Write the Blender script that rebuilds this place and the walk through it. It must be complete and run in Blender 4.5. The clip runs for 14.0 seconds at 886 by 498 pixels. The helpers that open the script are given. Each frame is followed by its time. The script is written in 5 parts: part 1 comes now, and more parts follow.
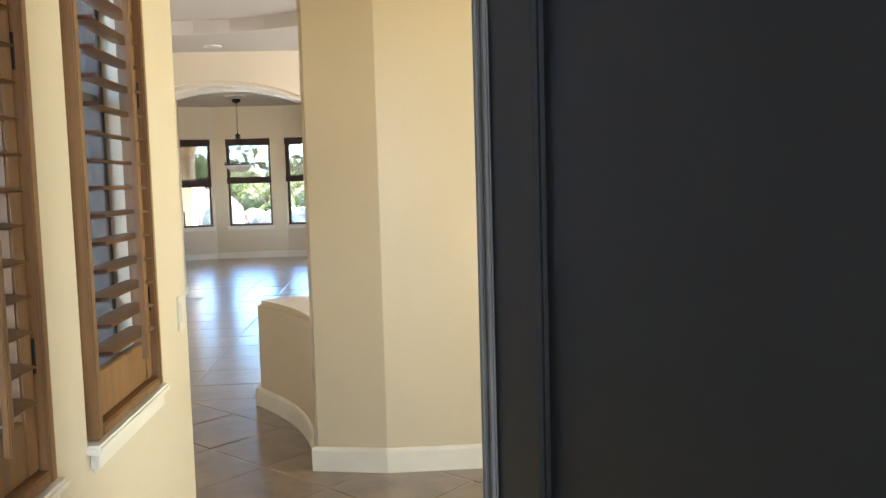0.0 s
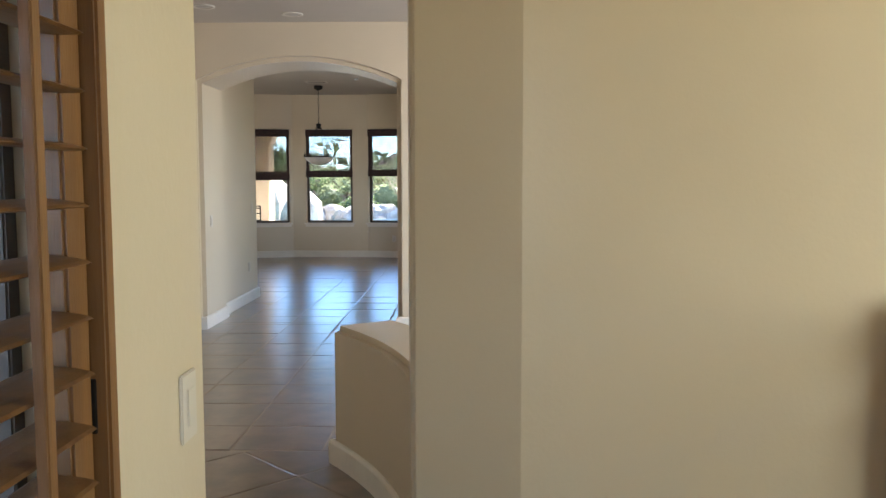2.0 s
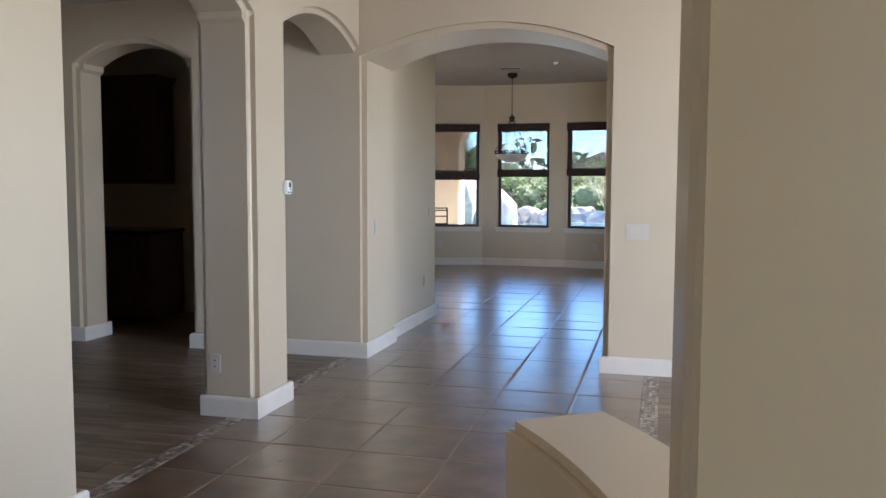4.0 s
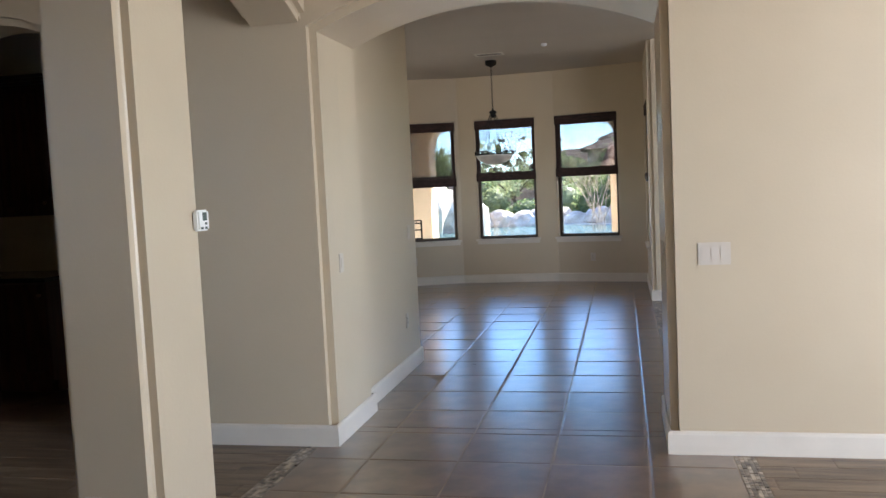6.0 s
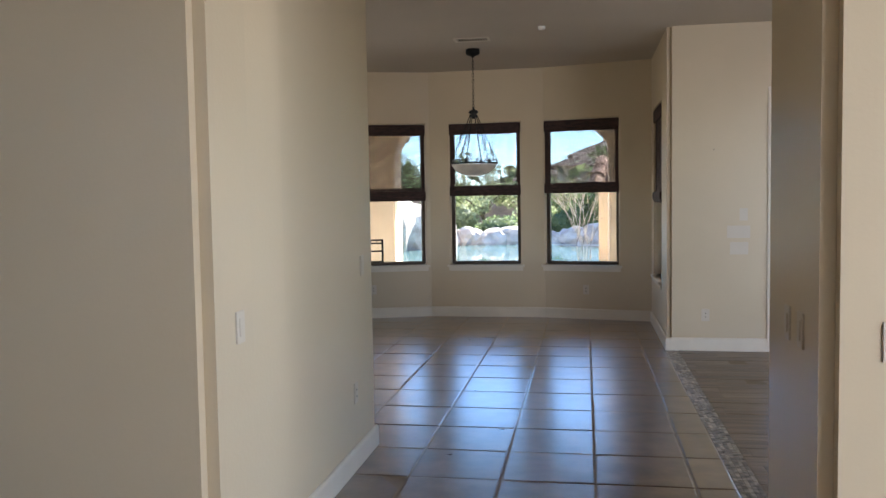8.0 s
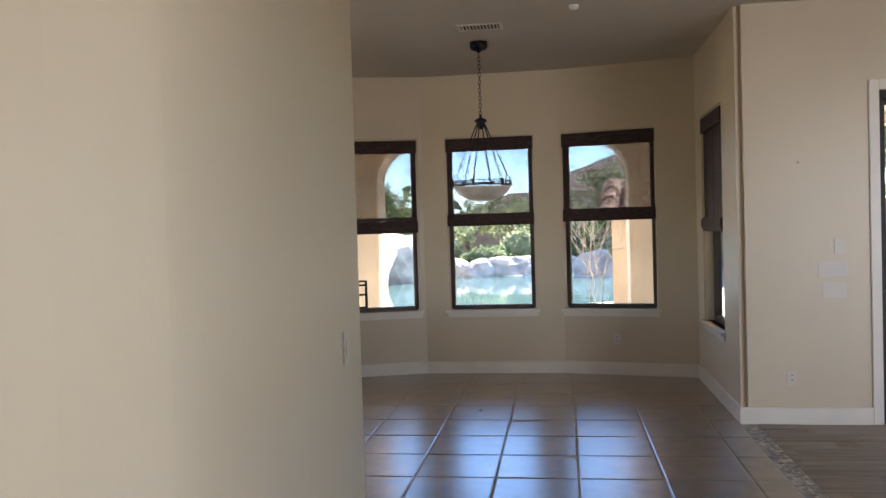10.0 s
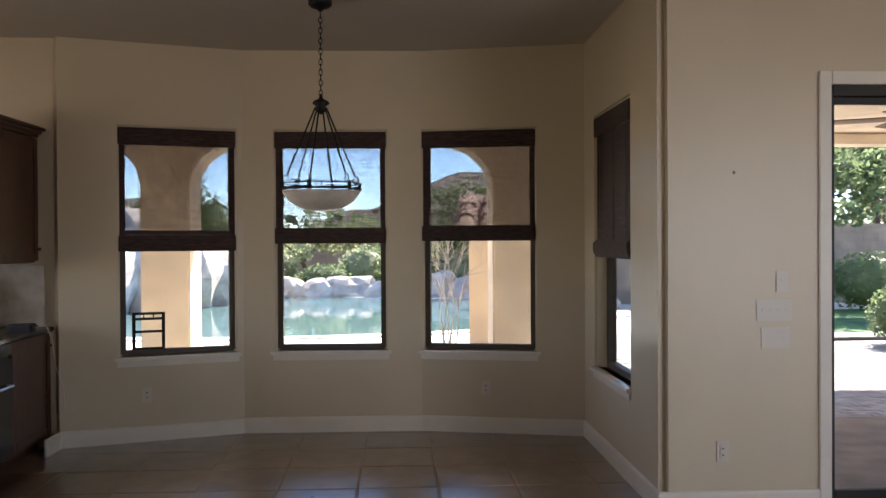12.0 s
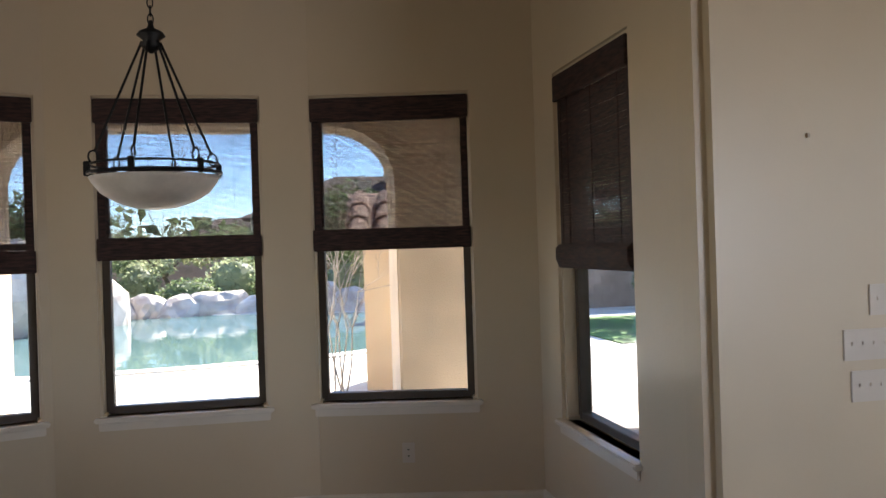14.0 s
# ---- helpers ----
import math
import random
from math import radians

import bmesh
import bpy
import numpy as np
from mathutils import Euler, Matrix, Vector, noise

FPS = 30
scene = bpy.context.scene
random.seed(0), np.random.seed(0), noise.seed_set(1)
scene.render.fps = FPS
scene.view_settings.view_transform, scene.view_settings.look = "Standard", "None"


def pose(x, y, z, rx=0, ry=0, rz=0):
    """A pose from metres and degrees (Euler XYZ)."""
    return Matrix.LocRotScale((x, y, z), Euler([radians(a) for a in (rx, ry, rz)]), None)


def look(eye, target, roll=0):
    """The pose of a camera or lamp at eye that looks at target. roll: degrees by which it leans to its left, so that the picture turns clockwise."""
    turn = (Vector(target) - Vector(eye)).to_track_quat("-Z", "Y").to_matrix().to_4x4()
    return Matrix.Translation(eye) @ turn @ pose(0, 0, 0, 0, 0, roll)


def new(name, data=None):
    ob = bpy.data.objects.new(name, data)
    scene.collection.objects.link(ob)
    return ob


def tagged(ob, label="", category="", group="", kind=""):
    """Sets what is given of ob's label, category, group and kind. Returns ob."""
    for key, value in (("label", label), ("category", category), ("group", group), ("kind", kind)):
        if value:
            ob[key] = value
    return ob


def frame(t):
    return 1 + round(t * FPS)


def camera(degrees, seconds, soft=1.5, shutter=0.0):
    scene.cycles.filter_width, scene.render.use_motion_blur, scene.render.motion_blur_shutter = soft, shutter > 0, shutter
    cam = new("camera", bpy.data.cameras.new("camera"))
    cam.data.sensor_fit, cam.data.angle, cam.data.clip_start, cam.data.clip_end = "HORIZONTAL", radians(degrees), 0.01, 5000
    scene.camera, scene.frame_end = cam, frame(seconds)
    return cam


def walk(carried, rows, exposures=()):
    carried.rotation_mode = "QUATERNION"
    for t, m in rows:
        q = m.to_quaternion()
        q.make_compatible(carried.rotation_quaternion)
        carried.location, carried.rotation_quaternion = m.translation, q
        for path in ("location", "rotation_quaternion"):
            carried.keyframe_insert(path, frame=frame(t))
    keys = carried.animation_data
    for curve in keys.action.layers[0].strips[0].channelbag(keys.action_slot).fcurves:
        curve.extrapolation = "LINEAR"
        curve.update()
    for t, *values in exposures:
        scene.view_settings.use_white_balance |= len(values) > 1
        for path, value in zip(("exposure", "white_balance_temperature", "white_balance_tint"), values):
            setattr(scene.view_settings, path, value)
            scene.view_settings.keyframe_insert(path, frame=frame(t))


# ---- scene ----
SUN, SKY = 5.0, 0.15
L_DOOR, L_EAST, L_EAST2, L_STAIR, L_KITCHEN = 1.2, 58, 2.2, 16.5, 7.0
EXPO = [(0, 3.65, 6650, 6), (0.5, 3.05, 6500, 6), (1.0, 2.9, 6500, 7), (2.0, 2.8, 6350, 8), (3.5, 2.72, 6100, 10), (4.2, 2.65, 5850, 11), (6.5, 2.68, 6450, 10), (7.5, 2.62, 6500, 10), (10, 2.6, 6600, 13), (11, 2.55, 6700, 14), (12, 2.22, 6800, 15), (14, 2.27, 6700, 14)]
cam = camera(56.3, 14.0)
PATH = [
    (0, (-0.041, 0.423, 1.47), (0.095, 2.411, 1.306), -1.6),
    (0.5, (-0.136, 0.78, 1.427), (-0.062, 2.772, 1.261), -1.5),
    (1, (-0.174, 1.14, 1.432), (-0.215, 3.133, 1.279), -0.5),
    (1.5, (-0.259, 1.52, 1.382), (-0.289, 3.515, 1.237), -0.2),
    (2, (-0.268, 1.835, 1.434), (-0.313, 3.828, 1.273), -0.1),
    (2.5, (-0.303, 2.246, 1.399), (-0.361, 4.24, 1.251), -0.6),
    (3, (-0.35, 2.72, 1.393), (-0.472, 4.711, 1.249), -0.7),
    (3.5, (-0.41, 3.109, 1.378), (-0.599, 5.094, 1.232), -0.3),
    (4, (-0.474, 3.572, 1.414), (-0.985, 5.5, 1.256), 0.2),
    (4.2, (-0.514, 3.729, 1.443), (-1.044, 5.65, 1.284), 0.1),
    (6.5, (-1.284, 5.819, 1.476), (-1.695, 7.77, 1.327), -3.2),
    (7, (-1.425, 6.304, 1.48), (-1.823, 8.258, 1.328), -2.9),
    (7.5, (-1.466, 6.811, 1.486), (-1.813, 8.775, 1.343), -1.2),
    (10, (-2.086, 9.134, 1.523), (-2.368, 11.114, 1.471), -1.7),
    (10.5, (-2.084, 9.579, 1.56), (-2.18, 11.575, 1.488), -0.7),
    (11, (-2.137, 9.992, 1.539), (-2.061, 11.989, 1.478), -1.0),
    (11.5, (-2.157, 10.454, 1.53), (-2.025, 12.449, 1.501), -0.6),
    (12, (-2.252, 10.915, 1.537), (-2.144, 12.912, 1.52), -0.3),
    (12.5, (-2.34, 11.397, 1.545), (-2.207, 13.392, 1.508), -0.1),
    (13, (-2.321, 11.877, 1.539), (-2.179, 13.871, 1.498), 0.4),
    (13.5, (-2.369, 12.347, 1.536), (-2.231, 14.342, 1.502), 0.3),
    (14, (-2.301, 12.783, 1.557), (-1.894, 14.741, 1.549), -1.8),
]
walk(cam, [(t, look(eye, target, roll)) for t, eye, target, roll in PATH], exposures=EXPO)

# ---- light ----
world = bpy.data.worlds.new("sky")
scene.world = world
world.use_nodes = True
wn = world.node_tree.nodes
sky = wn.new("ShaderNodeTexSky")
sky.sky_type, sky.sun_disc = "NISHITA", False
sky.sun_elevation, sky.sun_rotation = radians(43), radians(35)
sky.air_density, sky.dust_density, sky.ozone_density = 0.7, 0.0, 5.0
wn["Background"].inputs["Strength"].default_value = SKY
world.node_tree.links.new(sky.outputs[0], wn["Background"].inputs["Color"])
sun_data = bpy.data.lights.new("sun", "SUN")
sun_data.energy, sun_data.angle, sun_data.color = SUN, radians(0.53), (1.0, 0.95, 0.86)
sun = new("sun", sun_data)
SUN_FROM = Vector((math.sin(radians(35)) * math.cos(radians(43)), math.cos(radians(35)) * math.cos(radians(43)), math.sin(radians(43))))
sun.matrix_world = look(SUN_FROM * 40, (0, 0, 0))


def window_light(name, at, toward, w, h, power, colour=(0.86, 0.93, 1.0)):
    d = bpy.data.lights.new(name, "AREA")
    d.shape, d.size, d.size_y, d.energy, d.color = "RECTANGLE", w, h, power, colour
    ob = new(name, d)
    ob.matrix_world = look(at, toward)
    return ob


# ---- materials ----
def material(name, base, rough=0.6, metal=0.0, var=0.06, scale=6.0, fine=60.0, bump=0.0, second=None, spec=0.5, per_object=0.0, stretch=(1, 1, 1), per_island=0.0, mix=(0.35, 0.65), bump_scale=None, rough_var=0.07):
    m = bpy.data.materials.new(name)
    m.use_nodes = True
    nt = m.node_tree
    n, l = nt.nodes, nt.links
    b = n["Principled BSDF"]
    b.inputs["Roughness"].default_value, b.inputs["Metallic"].default_value = rough, metal
    b.inputs["Specular IOR Level"].default_value = spec
    tc = n.new("ShaderNodeTexCoord")
    mp = n.new("ShaderNodeMapping")
    mp.inputs["Scale"].default_value = stretch
    l.new(tc.outputs["Object"], mp.inputs[0])
    info = n.new("ShaderNodeObjectInfo")
    geo = n.new("ShaderNodeNewGeometry")
    shift = n.new("ShaderNodeVectorMath")
    shift.operation = "MULTIPLY_ADD"
    l.new(info.outputs["Random"], shift.inputs[0])
    shift.inputs[1].default_value = (37.0, 53.0, 19.0)
    l.new(mp.outputs[0], shift.inputs[2])
    n1, n2 = n.new("ShaderNodeTexNoise"), n.new("ShaderNodeTexNoise")
    for node, sc, det in ((n1, scale, 4.0), (n2, fine, 3.0)):
        node.inputs["Scale"].default_value, node.inputs["Detail"].default_value = sc, det
        l.new(shift.outputs[0], node.inputs["Vector"])
    ramp = n.new("ShaderNodeValToRGB")
    c2 = second or tuple(min(1.0, c * (1 + 2.2 * var)) for c in base)
    c1 = base if second else tuple(c * (1 - 2.2 * var) for c in base)
    ramp.color_ramp.elements[0].position, ramp.color_ramp.elements[1].position = mix
    ramp.color_ramp.elements[0].color, ramp.color_ramp.elements[1].color = (*c1, 1), (*c2, 1)
    l.new(n1.outputs["Fac"], ramp.inputs[0])
    hsv = n.new("ShaderNodeHueSaturation")
    l.new(ramp.outputs[0], hsv.inputs["Color"])
    mr = n.new("ShaderNodeMapRange")
    mr.inputs["To Min"].default_value, mr.inputs["To Max"].default_value = 1 - var, 1 + var
    l.new(n2.outputs["Fac"], mr.inputs["Value"])
    val = mr.outputs[0]
    for amount, out in ((per_object, info.outputs["Random"]), (per_island, geo.outputs["Random Per Island"])):
        if amount:
            r2 = n.new("ShaderNodeMapRange")
            r2.inputs["To Min"].default_value, r2.inputs["To Max"].default_value = 1 - amount, 1 + amount
            l.new(out, r2.inputs["Value"])
            mul = n.new("ShaderNodeMath")
            mul.operation = "MULTIPLY"
            l.new(val, mul.inputs[0])
            l.new(r2.outputs[0], mul.inputs[1])
            val = mul.outputs[0]
    l.new(val, hsv.inputs["Value"])
    l.new(hsv.outputs[0], b.inputs["Base Color"])
    rr = n.new("ShaderNodeMapRange")
    rr.inputs["To Min"].default_value, rr.inputs["To Max"].default_value = max(0.02, rough - rough_var), min(1, rough + rough_var)
    l.new(n1.outputs["Fac"], rr.inputs["Value"])
    l.new(rr.outputs[0], b.inputs["Roughness"])
    if bump:
        bp = n.new("ShaderNodeBump")
        bp.inputs["Strength"].default_value, bp.inputs["Distance"].default_value = 1.0, bump
        src = n2
        if bump_scale:
            src = n.new("ShaderNodeTexNoise")
            src.inputs["Scale"].default_value, src.inputs["Detail"].default_value = bump_scale, 4.0
            l.new(shift.outputs[0], src.inputs["Vector"])
        l.new(src.outputs["Fac"], bp.inputs["Height"])
        l.new(bp.outputs[0], b.inputs["Normal"])
    return m


def glass_material(name, tint=(0.95, 0.97, 0.97), rough=0.0):
    m = bpy.data.materials.new(name)
    m.use_nodes = True
    n, l = m.node_tree.nodes, m.node_tree.links
    n.remove(n["Principled BSDF"])
    tr, gl, mx, fr = n.new("ShaderNodeBsdfTransparent"), n.new("ShaderNodeBsdfGlossy"), n.new("ShaderNodeMixShader"), n.new("ShaderNodeLayerWeight")
    pw_, sc_ = n.new("ShaderNodeMath"), n.new("ShaderNodeMapRange")
    pw_.operation = "POWER"
    pw_.inputs[1].default_value = 5.0
    sc_.inputs["To Min"].default_value, sc_.inputs["To Max"].default_value = 0.009, 0.9
    tr.inputs[0].default_value = (*tint, 1)
    gl.inputs["Roughness"].default_value = rough
    fr.inputs[0].default_value = 0.5
    l.new(fr.outputs["Facing"], pw_.inputs[0])
    l.new(pw_.outputs[0], sc_.inputs["Value"])
    l.new(sc_.outputs[0], mx.inputs[0])
    l.new(tr.outputs[0], mx.inputs[1])
    l.new(gl.outputs[0], mx.inputs[2])
    l.new(mx.outputs[0], n["Material Output"].inputs[0])
    return m


WALL = material("warm beige wall paint", (0.55, 0.446, 0.308), 0.36, var=0.015, scale=1.3, fine=260, bump=0.0006, spec=0.5, bump_scale=55)
CEIL = material("off white ceiling paint", (0.54, 0.475, 0.395), 0.8, var=0.012, scale=1.2, fine=200, bump=0.0012, bump_scale=60)
TRIM = material("cream trim paint", (0.66, 0.59, 0.49), 0.38, var=0.02, scale=4, fine=90)
TILE = material("glazed brown floor tile", (0.105, 0.060, 0.036), 0.30, var=0.07, scale=5.5, fine=34, bump=0.0016, second=(0.20, 0.122, 0.076), per_object=0.09, spec=1.0, mix=(0.36, 0.66), bump_scale=5, rough_var=0.05)
GROUT = material("tan sanded grout", (0.27, 0.215, 0.165), 0.9, var=0.1, scale=3, fine=300, spec=0.4)
PLANK = material("wood look plank tile", (0.11, 0.072, 0.045), 0.38, var=0.12, scale=2.2, fine=26, second=(0.25, 0.18, 0.12), stretch=(1.0, 9.0, 9.0), per_object=0.22, bump=0.0008)
MOSAIC = material("mixed glass and stone mosaic", (0.10, 0.075, 0.058), 0.3, var=0.1, scale=25, fine=120, second=(0.42, 0.35, 0.27), per_island=0.55)
SHUTTER = material("honey stained shutter wood", (0.125, 0.052, 0.014), 0.42, var=0.12, scale=2.5, fine=30, second=(0.195, 0.088, 0.026), stretch=(14, 14, 1), bump=0.0004)
BLIND = material("dark woven roman shade", (0.034, 0.015, 0.011), 0.8, var=0.3, scale=14, fine=190, stretch=(1, 1, 7), bump=0.0015)
ALU = material("bronze anodised window frame", (0.022, 0.016, 0.012), 0.5, 0.0, spec=0.25, var=0.06, scale=4, fine=80)
WINFRAME = material("taupe bronze window frame", (0.085, 0.066, 0.050), 0.5, 0.0, spec=0.3, var=0.06, scale=4, fine=80)
IRON = material("black wrought iron", (0.012, 0.011, 0.011), 0.5, 0.6, var=0.2, scale=20, fine=160, bump=0.0005)
STRIP = material("grey weather strip", (0.055, 0.05, 0.048), 0.6, var=0.08, scale=3, fine=70)
DOORPAINT = material("dark bronze door paint", (0.0025, 0.0025, 0.003), 0.5, 0.0, spec=0.25, var=0.08, scale=3, fine=70)
CABINET = material("dark stained cherry cabinet", (0.045, 0.017, 0.010), 0.38, var=0.15, scale=2, fine=26, second=(0.085, 0.034, 0.019), stretch=(10, 10, 1))
NEWEL = material("red brown stained rail wood", (0.19, 0.050, 0.018), 0.4, var=0.14, scale=3, fine=34, second=(0.28, 0.085, 0.032), stretch=(12, 12, 1))
GRANITE = material("black granite", (0.012, 0.011, 0.010), 0.14, var=0.5, scale=90, fine=320)
PLASTIC = material("ivory switch plastic", (0.56, 0.49, 0.41), 0.4, var=0.01, scale=5, fine=60)
BOWL = material("frosted alabaster glass", (0.56, 0.50, 0.43), 0.55, var=0.05, scale=7, fine=50)
STUCCO = material("tan stucco", (0.66, 0.53, 0.39), 0.9, var=0.05, scale=2, fine=120, bump=0.004, bump_scale=70)
DECK = material("pale concrete pool deck", (0.70, 0.65, 0.57), 0.85, var=0.07, scale=1.2, fine=40, bump=0.002)
PAVER = material("grey tan brick paver", (0.36, 0.335, 0.325), 0.85, var=0.12, scale=7, fine=90, per_object=0.16, per_island=0.16, bump=0.002)
GRASS = material("lawn green", (0.055, 0.13, 0.022), 0.9, var=0.25, scale=3, fine=60)
DIRT = material("decomposed granite ground", (0.42, 0.33, 0.24), 0.95, var=0.1, scale=0.7, fine=30)
ROCK = material("tan boulder", (0.40, 0.33, 0.28), 0.9, var=0.15, scale=2.5, fine=30, bump=0.02, second=(0.62, 0.55, 0.48))
LEAF = material("green foliage", (0.11, 0.15, 0.065), 0.6, var=0.3, scale=1.2, fine=8, second=(0.20, 0.25, 0.12), per_island=0.3)
PALELEAF = material("yellow green foliage", (0.22, 0.25, 0.13), 0.6, var=0.3, scale=1.2, fine=8, second=(0.38, 0.41, 0.25), per_island=0.3)
FARROOF = material("brown roof tile far off", (0.13, 0.095, 0.08), 0.9, var=0.1, scale=1, fine=10)
PALEWALL = material("pale courtyard paint", (0.56, 0.57, 0.60), 0.8, var=0.02, scale=1.2, fine=60, bump=0.001)
BARK = material("grey brown bark", (0.14, 0.10, 0.075), 0.95, var=0.25, scale=8, fine=50, bump=0.01, stretch=(3, 3, 0.6))
# twig bark made paler than BARK: sunlight on the stems is put into the colour
SUNLITBARK = material("twig bark with sunlight in its pale colour", (0.42, 0.38, 0.34), 0.95, var=0.15, scale=8, fine=50)
BLOCK = material("tan block wall", (0.30, 0.225, 0.18), 0.95, var=0.08, scale=2, fine=50, per_island=0.12, bump=0.003)
ROOF = material("clay roof tile", (0.30, 0.19, 0.15), 0.85, var=0.15, scale=4, fine=40, per_island=0.2)
WATERTILE = material("blue green pool plaster", (0.10, 0.30, 0.30), 0.6, var=0.08, scale=1.0, fine=20)
for leaf in (LEAF, PALELEAF):
    nt = leaf.node_tree
    pb = nt.nodes["Principled BSDF"]
    tl, ms = nt.nodes.new("ShaderNodeBsdfTranslucent"), nt.nodes.new("ShaderNodeMixShader")
    nt.links.new(pb.inputs["Base Color"].links[0].from_socket, tl.inputs["Color"])
    ms.inputs[0].default_value = 0.55
    nt.links.new(pb.outputs[0], ms.inputs[1])
    nt.links.new(tl.outputs[0], ms.inputs[2])
    nt.links.new(ms.outputs[0], nt.nodes["Material Output"].inputs[0])
TILE.node_tree.nodes["Principled BSDF"].inputs["Coat Weight"].default_value = 1.0
TILE.node_tree.nodes["Principled BSDF"].inputs["Coat Roughness"].default_value = 0.26
GLASS = glass_material("clear window glass")
BRASS = material("dark brass", (0.16, 0.10, 0.045), 0.35, 1.0, var=0.1, scale=10, fine=80)
WHITEPLASTIC = material("white appliance plastic", (0.78, 0.77, 0.72), 0.35, var=0.01, scale=5, fine=60)
SCREEN = material("grey green display", (0.10, 0.12, 0.10), 0.2, var=0.02, scale=5, fine=60)
STEEL = material("brushed steel", (0.45, 0.44, 0.42), 0.3, 1.0, var=0.05, scale=4, fine=90)
BACKSPLASH = material("tan travertine backsplash", (0.33, 0.26, 0.19), 0.45, var=0.1, scale=8, fine=60)


# ---- mesh helpers ----
def mesh_object(name, bm, mat, smooth=False):
    bmesh.ops.recalc_face_normals(bm, faces=bm.faces)
    me = bpy.data.meshes.new(name)
    bm.to_mesh(me)
    bm.free()
    for m in (mat if isinstance(mat, (list, tuple)) else [mat]):
        me.materials.append(m)
    if smooth:
        for p in me.polygons:
            p.use_smooth = True
    return new(name, me)


def part(name, bm, mat, parent, label="", smooth=False):
    ob = mesh_object(name, bm, mat, smooth)
    ob.parent = parent
    if label:
        tagged(ob, label)
    return ob


def thing(name, at=(0, 0, 0), label="", category="", group="", kind="", turn=0):
    ob = new(name)
    ob.empty_display_size = 0.1
    ob.matrix_world = pose(*at, 0, 0, turn)
    return tagged(ob, label, category, group, kind)


def structure(name, bm, mat, label, category, smooth=False):
    rounded = mat is WALL
    ob = mesh_object(name, bm, mat, smooth or rounded)
    if rounded:
        ob.data.set_sharp_from_angle(angle=radians(35))
        wn_mod = ob.modifiers.new("even normals", "WEIGHTED_NORMAL")
        wn_mod.keep_sharp = True
    return tagged(ob, label, category, kind="structure")


def box(bm, x0, x1, y0, y1, z0, z1, bevel=0.0, segments=2, m=None):
    vs = [bm.verts.new(p) for p in ((x0, y0, z0), (x1, y0, z0), (x1, y1, z0), (x0, y1, z0), (x0, y0, z1), (x1, y0, z1), (x1, y1, z1), (x0, y1, z1))]
    fs = [bm.faces.new([vs[i] for i in q]) for q in ((0, 3, 2, 1), (4, 5, 6, 7), (0, 1, 5, 4), (1, 2, 6, 5), (2, 3, 7, 6), (3, 0, 4, 7))]
    geom = set(vs)
    if bevel:
        es = list({e for f in fs for e in f.edges})
        r = bmesh.ops.bevel(bm, geom=es, offset=bevel, segments=segments, affect="EDGES", clamp_overlap=True)
        geom = {v for f in r["faces"] for v in f.verts} | {v for v in vs if v.is_valid}
    if m is not None:
        bmesh.ops.transform(bm, matrix=m, verts=list(geom))
    return bm


def boxed(*args, **kw):
    return box(bmesh.new(), *args, **kw)


def extrude_outline(pts, depth, to_world, bevel=0.0, segments=3, sharp=50, keep=lambda p: True):
    """A plane outline (u, v) pushed out by depth and placed by to_world(u, v, d)."""
    bm = bmesh.new()
    a = [bm.verts.new(to_world(u, v, 0)) for u, v in pts]
    b = [bm.verts.new(to_world(u, v, depth)) for u, v in pts]
    bm.faces.new(a)
    bm.faces.new(b[::-1])
    for i in range(len(pts)):
        j = (i + 1) % len(pts)
        bm.faces.new((a[i], b[i], b[j], a[j]))
    bmesh.ops.recalc_face_normals(bm, faces=bm.faces)
    if bevel:
        es = [e for e in bm.edges if len(e.link_faces) == 2 and e.calc_face_angle(0) > radians(sharp) and max(v.co.z for v in e.verts) > 0.01 and all(keep(v.co) for v in e.verts)]
        bmesh.ops.bevel(bm, geom=es, offset=bevel, segments=segments, affect="EDGES", clamp_overlap=True)
    return bm


def grid_wall(us, zs, solid, depth, to_world, bevel=0.0):
    """A wall with openings: cells of a grid, solid(i, j) tells which stand."""
    bm = bmesh.new()
    cache = {}

    def v(i, j, k):
        if (i, j, k) not in cache:
            cache[i, j, k] = bm.verts.new(to_world(us[i], zs[j], depth * k))
        return cache[i, j, k]

    nu, nz = len(us) - 1, len(zs) - 1
    ok = lambda i, j: 0 <= i < nu and 0 <= j < nz and solid(i, j)
    for i in range(nu):
        for j in range(nz):
            if not ok(i, j):
                continue
            for k in (0, 1):
                bm.faces.new((v(i, j, k), v(i + 1, j, k), v(i + 1, j + 1, k), v(i, j + 1, k)))
            for di, dj, p, q in ((-1, 0, (i, j), (i, j + 1)), (1, 0, (i + 1, j), (i + 1, j + 1)), (0, -1, (i, j), (i + 1, j)), (0, 1, (i, j + 1), (i + 1, j + 1))):
                if not ok(i + di, j + dj):
                    bm.faces.new((v(*p, 0), v(*q, 0), v(*q, 1), v(*p, 1)))
    bmesh.ops.recalc_face_normals(bm, faces=bm.faces)
    if bevel:
        es = [e for e in bm.edges if len(e.link_faces) == 2 and e.calc_face_angle(0) > radians(50)]
        bmesh.ops.bevel(bm, geom=es, offset=bevel, segments=3, affect="EDGES", clamp_overlap=True)
    return bm


